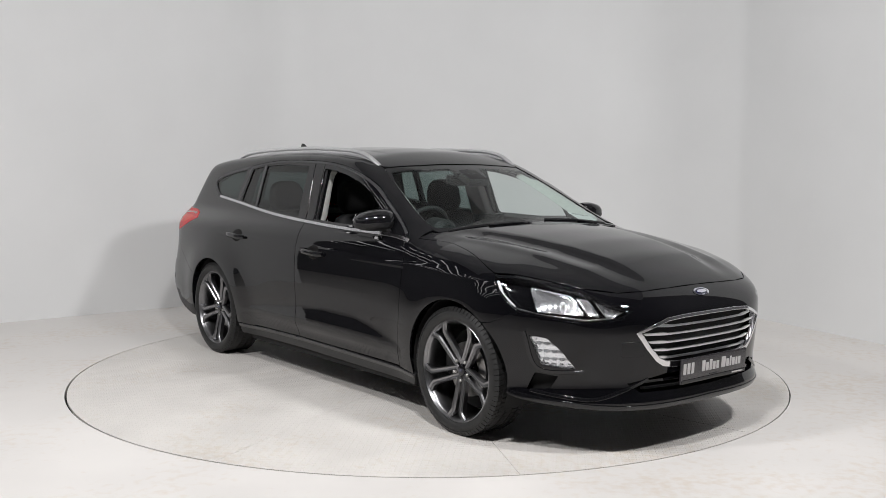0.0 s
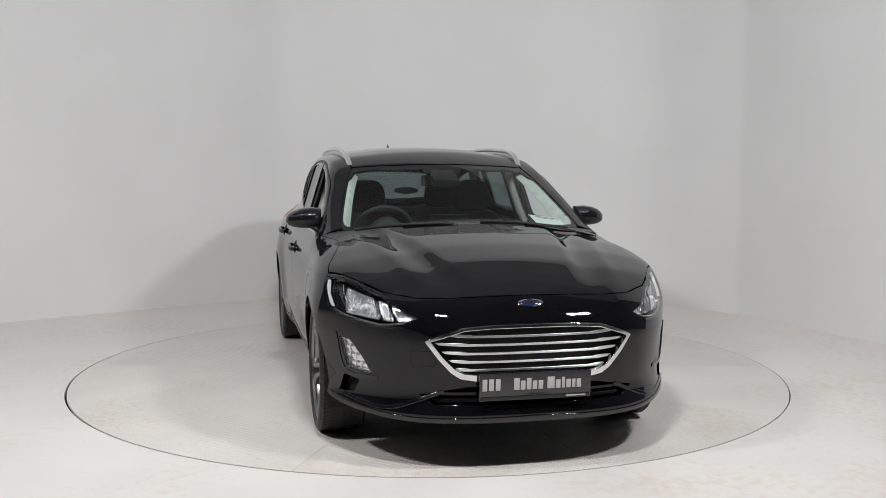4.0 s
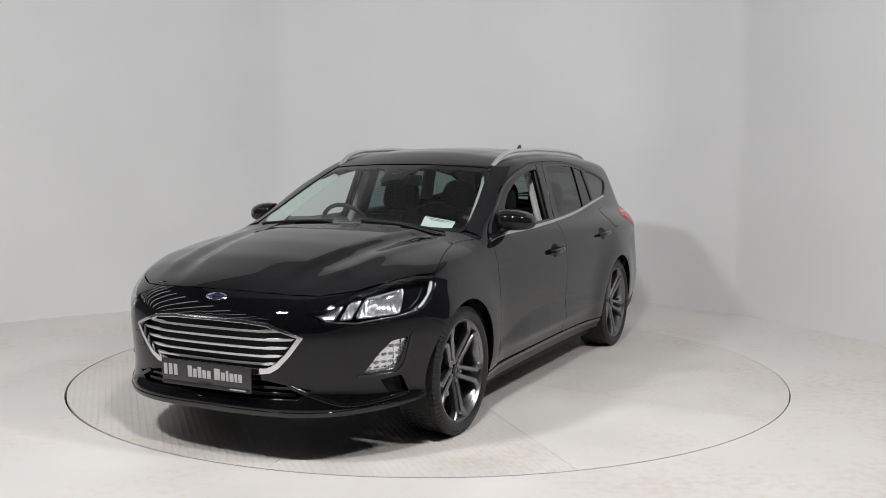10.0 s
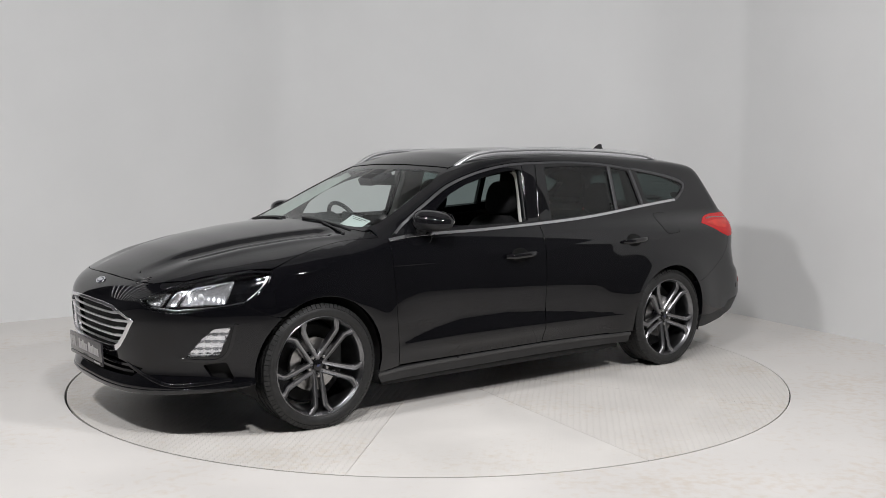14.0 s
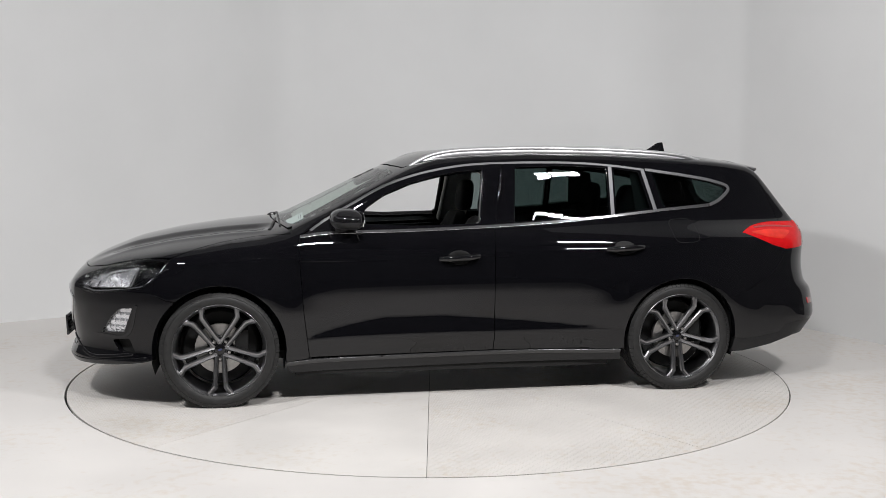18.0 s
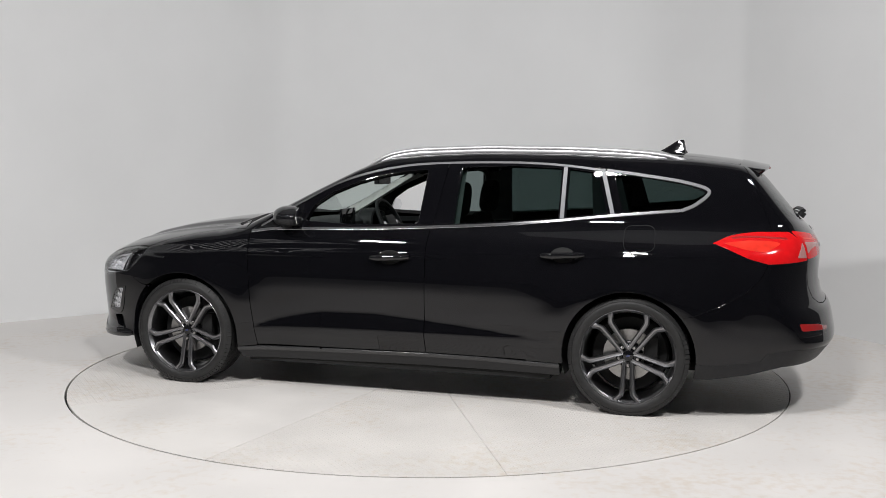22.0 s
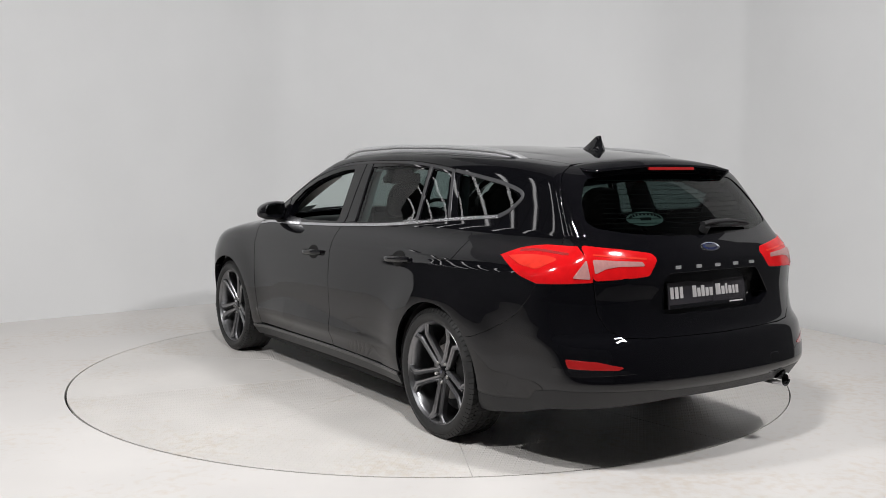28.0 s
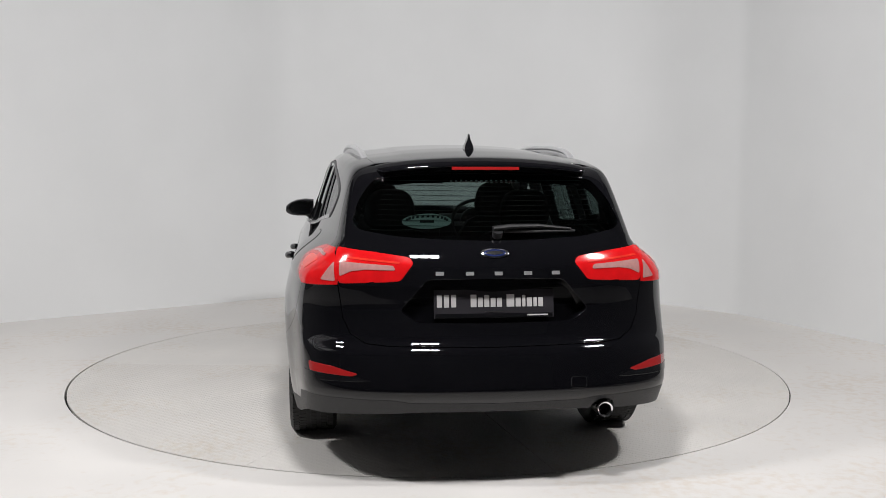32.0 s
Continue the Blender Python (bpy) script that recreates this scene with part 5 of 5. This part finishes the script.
def spoke_bm(side):
    """One arm of a twin spoke: narrow at the hub, forked wide at the rim, with a chamfered face."""
    bm = bmesh.new()
    rows = [(0.026, 0.0195, 0.0125, 0.060), (0.085, 0.0225, 0.0130, 0.070), (0.150, 0.0255, 0.0140, 0.084), (0.196, 0.0285, 0.0150, 0.093), (0.210, 0.0330, 0.0170, 0.096), (0.232, 0.0530, 0.0195, 0.098), (0.2530, 0.0660, 0.0230, 0.098)]
    rings = []
    for r, c, w, y in rows:
        c *= side
        ring = [(-w, y - 0.032), (-w, y - 0.007), (-w * 0.62, y), (0, y - 0.003), (w * 0.62, y), (w, y - 0.007), (w, y - 0.032)]
        rings.append([bm.verts.new((r, yy, c + t)) for t, yy in ring])
    for a, b in zip(rings, rings[1:]):
        for i in range(6):
            bm.faces.new((a[i], a[i + 1], b[i + 1], b[i]))
        bm.faces.new((a[6], a[0], b[0], b[6]))
    bm.faces.new(rings[0])
    bm.faces.new(rings[-1])
    return bm


def make_wheel(name, x, y, turn, flip, label):
    """Outer face towards +y, or -y where flipped."""
    w = empty(name, car, pose(x, y, ZW, 0, 0, 180 if flip else 0) @ pose(0, 0, 0, 0, turn, 0), label)
    tyre, tread, barrel, lip = wheel_meshes()
    t = part("tyre", tyre, M_TYRE, w, "low-profile black tyre")
    part("tread", tread, M_TYRE, w, smooth_angle=0)["kind"] = "stuff"
    part("rim", barrel, M_RIM, w, "gunmetal alloy rim")
    part("rim_lip", lip, M_RIM, w, "turned rim edge")
    for k in range(5):
        for s in (1, -1):
            bm = spoke_bm(s)
            bmesh.ops.transform(bm, matrix=pose(0, 0, 0, 0, 72 * k, 0), verts=bm.verts)
            part("spoke", bm, M_RIM, w, smooth_angle=25)
    part("hub", lathe_bm([(0.0005, 0.058), (0.030, 0.057), (0.033, 0.054), (0.034, 0.058), (0.046, 0.056), (0.064, 0.046), (0.072, 0.030), (0.076, 0.0)], 40), M_GLOSS, w, "dark hub")
    part("centre_cap", lathe_bm([(0.0005, 0.0665), (0.020, 0.0655), (0.027, 0.063), (0.028, 0.058)], 32), M_GLOSS, w, "black centre cap")
    badge = bmesh.new()
    bmesh.ops.create_circle(badge, cap_ends=True, radius=0.012, segments=24)
    bmesh.ops.transform(badge, matrix=pose(0, 0.0672, 0, -90) @ Matrix.Diagonal((1, 0.5, 1, 1)), verts=badge.verts)
    part("cap_badge", badge, M_BLUE, w, "small blue oval badge")
    for k in range(5):
        a = radians(72 * k)
        bm = lathe_bm([(0.0005, 0.070), (0.0070, 0.0695), (0.0095, 0.067), (0.010, 0.045)], 6)
        bmesh.ops.translate(bm, vec=(0.053 * math.cos(a), 0, -0.053 * math.sin(a)), verts=bm.verts)
        part("wheel_nut", bm, M_DISC, w)
    part("brake_disc", lathe_bm([(0.07, 0.012), (0.078, 0.012), (0.078, 0.018), (0.139, 0.018), (0.139, -0.006), (0.07, -0.006)], 48), M_DISC, w, "steel brake disc")
    part("brake_caliper", box_bm((0.075, 0.06, 0.15), (-0.118 if not flip else 0.118, 0.004, 0.03), 0.014, m=pose(0, 0, 0, 0, -turn, 0)), M_DARK, w)
    part("backing", lathe_bm([(0.001, -0.03), (0.20, -0.03), (0.212, -0.05)], 40), M_DARK, w)
    return w


make_wheel("wheel", XF, 0.766, 18, False, "front wheel with five gunmetal twin spokes")
make_wheel("wheel", XR, 0.764, 18, False, "rear wheel with five gunmetal twin spokes")
make_wheel("wheel", XF, -0.766, 18, True, "front wheel with five gunmetal twin spokes")
make_wheel("wheel", XR, -0.764, 18, True, "rear wheel with five gunmetal twin spokes")
# wheel housings
for xw in (XF, XR):
    for s in (1, -1):
        bm = bmesh.new()
        prof = [(ARCH[xw] + 0.004, 0.848), (ARCH[xw] + 0.006, 0.40)]
        rings = [[bm.verts.new((xw + r * math.cos(radians(a)), s * y, ZW + r * math.sin(radians(a)))) for a in range(-20, 201, 10)] for r, y in prof]
        for i in range(len(rings[0]) - 1):
            bm.faces.new((rings[0][i], rings[0][i + 1], rings[1][i + 1], rings[1][i]))
        bm.faces.new(rings[1])
        part("wheel_housing", bm, M_DARK, car, "black wheel arch liner", smooth_angle=60)

# ---- cabin ----
# tub, bulkhead, boot cover
pan = box_bm((2.95, 1.15, 0.05), (-0.40, 0, 0.235), 0.01)
box_bm((1.86, 1.60, 0.06), (-0.02, 0, 0.185), 0.015, bm=pan)
box_bm((0.36, 0.95, 0.04), (1.86, 0, 0.240), 0.012, bm=pan)
box_bm((0.40, 0.90, 0.06), (-1.98, 0, 0.340), 0.012, bm=pan)
part("floor_pan", pan, M_DARK, car, "black underbody trays")
part("bulkhead", box_bm((0.04, 1.42, 0.74), (1.02, 0, 0.58), 0.01), M_DARK, car)
part("engine_bay", box_bm((0.80, 0.78, 0.42), (1.52, 0, 0.47), 0.03), M_DARK, car, "dark engine block behind the grille")
part("boot_cover", box_bm((0.98, 1.16, 0.02), (-1.72, 0, 0.965), 0.005), M_CLOTH, car, "dark roll-out boot cover")
part("boot_box", box_bm((0.04, 1.10, 0.58), (-2.25, 0, 0.68), 0.01), M_DARK, car)
for s in (1, -1):
    shell("door_card", [(0.80, 0.30), (-0.21, 0.30), (-0.21, 0.975), (0.80, 0.925)], map_side, M_DASH, DOORS[s, 0], "dark inner door panel", step=0.07, lift=-0.075, depth=0.01, side=s)
    shell("door_card", [(-0.26, 0.30), (-0.80, 0.30), (-1.15, 0.75), (-1.22, 1.04), (-0.26, 0.98)], map_side, M_DASH, DOORS[s, 1], "dark inner door panel", step=0.07, lift=-0.06, depth=0.01, side=s)
    shell("door_capping", [(0.82, 0.932), (-0.19, 0.972), (-0.19, 0.992), (0.62, 0.968)], map_side, M_DASH, DOORS[s, 0], "door capping", step=0.05, lift=-0.02, depth=0.06, side=s)
    shell("armrest_trim", [(0.36, 0.930), (-0.05, 0.950), (0.02, 0.925), (0.36, 0.880)], map_side, M_SATIN, DOORS[s, 0], "pale metal door pull", step=0.05, lift=-0.082, depth=0.01, side=s)
    shell("quarter_lining", [(-1.26, 0.72), (-2.05, 0.80), (-2.06, 1.04), (-1.26, 1.05)], map_side, M_DASH, car, "dark boot lining", step=0.07, lift=-0.05, depth=0.01, side=s)
    # pillar linings
    shell("pillar_lining", [(x, z - 0.004) for x, z in GE[2:-1]] + [(x, z + 0.004) for x, z in DOOR_TOP[::-1] if 0.25 < x < 0.84], map_side, M_LINER, car, "pale windscreen pillar lining", step=0.05, lift=-0.030, depth=0.004, side=s)
    shell("pillar_lining", [(-0.188, 0.99), (-0.216, 1.31), (-0.41, 1.335), (-0.39, 0.99)], map_side, M_LINER, car, "pale centre pillar lining", step=0.05, lift=-0.06, depth=0.004, side=s)
    edge_line = [(p[0], s * (p[1] - 0.075), p[2]) for p in (on_side(x, z) for x, z in smooth_line([(-0.186, 0.96), (-0.206, 1.10), (-0.224, 1.22), (-0.222, 1.29), (-0.17, 1.325), (-0.06, 1.33)], 4))]
    part("pillar_edge_lining", sweep(edge_line, 0.030, 12, 0.5, up=(1, 0, 0.15)), M_LINER, car, "pale front edge of the centre pillar lining")
    shell("pillar_lining", [(-1.16, 1.08), (-1.14, 1.32), (-1.30, 1.30), (-1.36, 1.085)], map_side, M_DASH, car, "dark rear pillar lining", step=0.05, lift=-0.04, depth=0.004, side=s)
    shell("pillar_lining", [(-1.72, 1.09), (-1.80, 1.21), (-1.62, 1.27), (-1.80, 1.34), (-1.96, 1.30), (-2.05, 1.09)], map_side, M_DASH, car, "dark tail pillar lining", step=0.05, lift=-0.04, depth=0.004, side=s)
    shell("roof_side_lining", [(x, z - 0.004) for x, z in RE[2:-8]] + [(x, z - 0.01) for x, z in (DOOR_TOP + DOOR_TOP2[1:])[::-1] if -1.2 < x < 0.2], map_side, M_LINER, car, "pale roof side lining", step=0.05, lift=-0.04, depth=0.004, side=s)
    part("door_seal", sweep([(p[0], s * p[1], p[2]) for p in [on_side(x, z) - np.array([0, 0.018, 0]) for x, z in WIN_F[8:40]]], 0.008, 6), M_PLASTIC, DOORS[s, 0], "black window channel")
for s in (1, -1):
    outer = [(x, y - 0.018) for x, y in GLASS_EDGE if 0.30 < x < 0.90]
    gx, gy = np.array([p[0] for p in outer[::-1]]), np.array([p[1] for p in outer[::-1]])
    shell("windscreen_pillar_cover", outer + [(x, y - 0.030) for x, y in outer[::-1]], map_top, M_LINER, car, "pale pillar cover beside the windscreen", step=0.02, depth=0.004, side=s,
          relief=lambda q, gx=gx, gy=gy: -0.006 - (1.4 + 1.3 * (q[:, 0] - 0.3)) * np.clip(np.interp(q[:, 0], gx, gy) - q[:, 1], 0, 0.05))
liner_half = [(y, x) for x, y in [(0.285, 0.0), (0.27, 0.3), (0.235, 0.50), (-0.2, 0.53), (-1.1, 0.52), (-1.75, 0.46), (-1.90, 0.44), (-1.91, 0.0)]]
shell("headlining", [(x, y) for y, x in mirrored(liner_half)], map_top, M_LINER, car, "pale grey roof lining", step=0.08, lift=-0.045, depth=0.004)

# dashboard
dash = empty("dashboard", car, None, "dark soft-touch dashboard")
sec = [(1.00, 0.955), (0.86, 0.985), (0.72, 0.992), (0.62, 0.985), (0.58, 0.955), (0.585, 0.86), (0.62, 0.66), (0.98, 0.60)]
bm = bmesh.new()
rings = []
for k in range(15):
    y = -0.70 + 1.40 * k / 14
    e = (abs(y) / 0.70) ** 4
    rings.append([bm.verts.new((x - 0.10 * e * (x > 0.8), y, z - 0.035 * e)) for x, z in sec])
for a, b in zip(rings, rings[1:]):
    for i in range(len(sec)):
        bm.faces.new((a[i], a[(i + 1) % len(sec)], b[(i + 1) % len(sec)], b[i]))
bm.faces.new(rings[0]), bm.faces.new(rings[-1])
part("top_pad", bm, M_DASH, dash, smooth_angle=50)
hood_part = part("instrument_hood", lathe_bm([(0.001, 0.63), (0.07, 0.63), (0.10, 0.60), (0.105, 0.50), (0.095, 0.49), (0.09, 0.58), (0.001, 0.59)], 24, "X"), M_DASH, dash, "curved instrument hood")
hood_part.location = (0.02, -0.37, 0.935)
part("screen", box_bm((0.02, 0.24, 0.135), (0.585, 0.0, 0.985), 0.008, m=None), M_GLOSS, dash, "black touch screen")
part("centre_stack", box_bm((0.12, 0.24, 0.30), (0.60, 0, 0.76), 0.02), M_DASH, dash)
for y in (-0.60, 0.60):
    part("air_vent", box_bm((0.03, 0.12, 0.06), (0.575, y, 0.885), 0.012), M_GLOSS, dash, "gloss black air vent")
part("centre_console", box_bm((1.0, 0.22, 0.30), (0.12, 0, 0.42), 0.03), M_DASH, car, "dark centre console")

# steering wheel on the right-hand side
sw = empty("steering_wheel", car, pose(0.405, -0.37, 0.935, 0, -62, 0), "black leather steering wheel")
bm = bmesh.new()
ring = []
for i in range(40):
    t = 2 * math.pi * i / 40
    c = Vector((0.180 * math.cos(t), 0.180 * math.sin(t), 0))
    u = Vector((math.cos(t), math.sin(t), 0))
    ring.append([bm.verts.new(c + 0.0135 * (math.cos(a) * u + math.sin(a) * Vector((0, 0, 1)))) for a in [2 * math.pi * k / 10 for k in range(10)]])
for i in range(40):
    a, b = ring[i], ring[(i + 1) % 40]
    for k in range(10):
        bm.faces.new((a[k], b[k], b[(k + 1) % 10], a[(k + 1) % 10]))
part("rim", bm, M_DASH, sw)
part("boss", box_bm((0.12, 0.16, 0.05), (0, 0, -0.01), 0.02), M_DASH, sw)
for a in (90, 270, 180):
    part("spoke", box_bm((0.12, 0.035, 0.014), (0.11, 0, -0.004), 0.005, m=pose(0, 0, 0, 0, 0, a)), M_SATIN if a != 180 else M_DASH, sw, "satin spoke")
part("column", box_bm((0.05, 0.05, 0.22), (0, 0, -0.13), 0.015), M_DASH, sw)


def puffed_bm(size, at, power):
    """A cushion: an ellipsoid squared off by a power below one."""
    bm = bmesh.new()
    bend = lambda c: math.copysign(abs(c) ** power, c)
    rings = [[bm.verts.new((at[0] + size[0] / 2 * bend(math.cos(v)) * bend(math.cos(u)), at[1] + size[1] / 2 * bend(math.cos(v)) * bend(math.sin(u)), at[2] + size[2] / 2 * bend(math.sin(v))))
              for u in [2 * math.pi * k / 20 for k in range(20)]] for v in [-1.5 + 3.0 * k / 13 for k in range(14)]]
    for a, b in zip(rings, rings[1:]):
        for k in range(20):
            bm.faces.new((a[k], a[(k + 1) % 20], b[(k + 1) % 20], b[k]))
    bm.faces.new(rings[0][::-1]), bm.faces.new(rings[-1])
    return bm


def seat(name, x, y, label, width=0.50, top=0.62, head=True):
    """Cushion, bolsters, backrest and headrest; x is the hip point."""
    ob = empty(name, car, pose(x, y, 0.33), label)
    bm = box_bm((0.50, width, 0.16), (0.16, 0, 0.08), 0.05, seg=3)
    part("cushion", bm, M_CLOTH, ob)
    back = bmesh.new()
    rows = [(0.02, 0.25, 0.075), (0.20, 0.26, 0.085), (0.40, 0.255, 0.075), (0.54, 0.225, 0.062), (top, 0.175, 0.045), (top + 0.025, 0.12, 0.025)]
    rings = []
    for h, w, d in rows:
        w *= width / 0.52
        rings.append([back.verts.new((-0.06 - 0.36 * h + d * 0.5 * (1 if f else -1) + (0.028 if f and abs(t) > 0.7 else 0), w * t, h + 0.05)) for t, f in ((-1, 0), (-1, 1), (-0.72, 1), (-0.3, 1), (0.3, 1), (0.72, 1), (1, 1), (1, 0), (0.5, 0), (-0.5, 0))])
    for a, b in zip(rings, rings[1:]):
        for k in range(10):
            back.faces.new((a[k], a[(k + 1) % 10], b[(k + 1) % 10], b[k]))
    back.faces.new(rings[0]), back.faces.new(rings[-1])
    part("backrest", back, M_CLOTH, ob, smooth_angle=60)
    if head:
        hx = -0.06 - 0.36 * (top + 0.1)
        hb = puffed_bm((0.095, 0.275, 0.215), (hx, 0, top + 0.185), 0.55)
        for v in hb.verts:
            f = max(0, (v.co.z - top - 0.13) / 0.16)
            v.co.y *= 1 - 0.25 * f * f
            v.co.x -= 0.02 * f
        part("headrest", hb, M_CLOTH, ob)
        for dy in (-0.06, 0.06):
            part("headrest_post", sweep([(hx, dy, top), (hx, dy, top + 0.12)], 0.006, 8), M_CHROME, ob, "chrome post")
    return ob


seat("front_seat", 0.02, -0.37, "black cloth driver seat with side bolsters")
seat("front_seat", 0.02, 0.37, "black cloth passenger seat with side bolsters")
for y in (-0.36, 0.36):
    seat("rear_seat", -0.90, y, "black cloth rear seat", width=0.60, top=0.60)
# inner mirror and camera box
im = empty("inner_mirror", car, pose(0.335, 0.0, 1.250), "black inner mirror below the roof")
part("shell", box_bm((0.035, 0.235, 0.068), (0, 0, 0), 0.014, seg=3), M_PLASTIC, im)
part("stalk", sweep([(0.01, 0, 0.02), (0.05, 0, 0.06)], 0.014, 8), M_PLASTIC, im)
part("camera_box", box_bm((0.16, 0.16, 0.05), (0.075, 0, 0.052), 0.016, m=pose(0, 0, 0, 0, 24, 0)), M_PLASTIC, im, "black camera box on the windscreen")
for s in (1, -1):
    part("sun_visor", box_bm((0.14, 0.36, 0.016), (0.15, s * 0.30, 1.335), 0.006, m=None), M_LINER, car, "pale folded sun visor")
# paper notice behind the windscreen, passenger side
NOTE = [(0.850, 0.410), (0.850, 0.600), (0.942, 0.612), (0.947, 0.433)]
shell("paper_notice", NOTE, map_top, M_WHITE, car, "white paper notice behind the windscreen", step=0.05, lift=-0.008, depth=0.001, edge=0.0)
for x, y0, y1 in ((0.862, 0.435, 0.585), (0.874, 0.46, 0.55)):
    shell("letter_bar", [(x, y0), (x, y1), (x + 0.003, y1), (x + 0.003, y0)], map_top, M_PLASTIC, car, "thin grey line of writing", step=0.05, lift=-0.0065, depth=0.0006, edge=0.0)


# ---- movement: car and turntable turn as one ----
TURN = [(0, -51.85), (4, -77.754), (8, -103.943), (12, -130.170), (16, -156.829), (20, -183.851), (24, -210.709), (28, -237.237), (32, -263.623)]


def turn_at(t):
    """Heading in degrees: a smooth curve through TURN."""
    ts, vs = np.array([a for a, _ in TURN], float), np.array([b for _, b in TURN], float)
    m = np.gradient(vs, ts)
    i = int(min(max(np.searchsorted(ts, t) - 1, 0), len(ts) - 2))
    h = ts[i + 1] - ts[i]
    s = (t - ts[i]) / h
    return vs[i] * (2 * s ** 3 - 3 * s ** 2 + 1) + m[i] * h * (s ** 3 - 2 * s ** 2 + s) + vs[i + 1] * (3 * s ** 2 - 2 * s ** 3) + m[i + 1] * h * (s ** 3 - s ** 2)


def motions():
    rows_car, rows_table = [], []
    for k in range(33):
        a = float(turn_at(k))
        rows_table.append((k, pose(0, 0, 0, 0, 0, a)))
        rows_car.append((k, pose(0, 0, 0.0015, 0, 0, a) @ pose(0, -0.010, 0)))
    walk(turntable, rows_table)
    walk(car, rows_car)


motions()
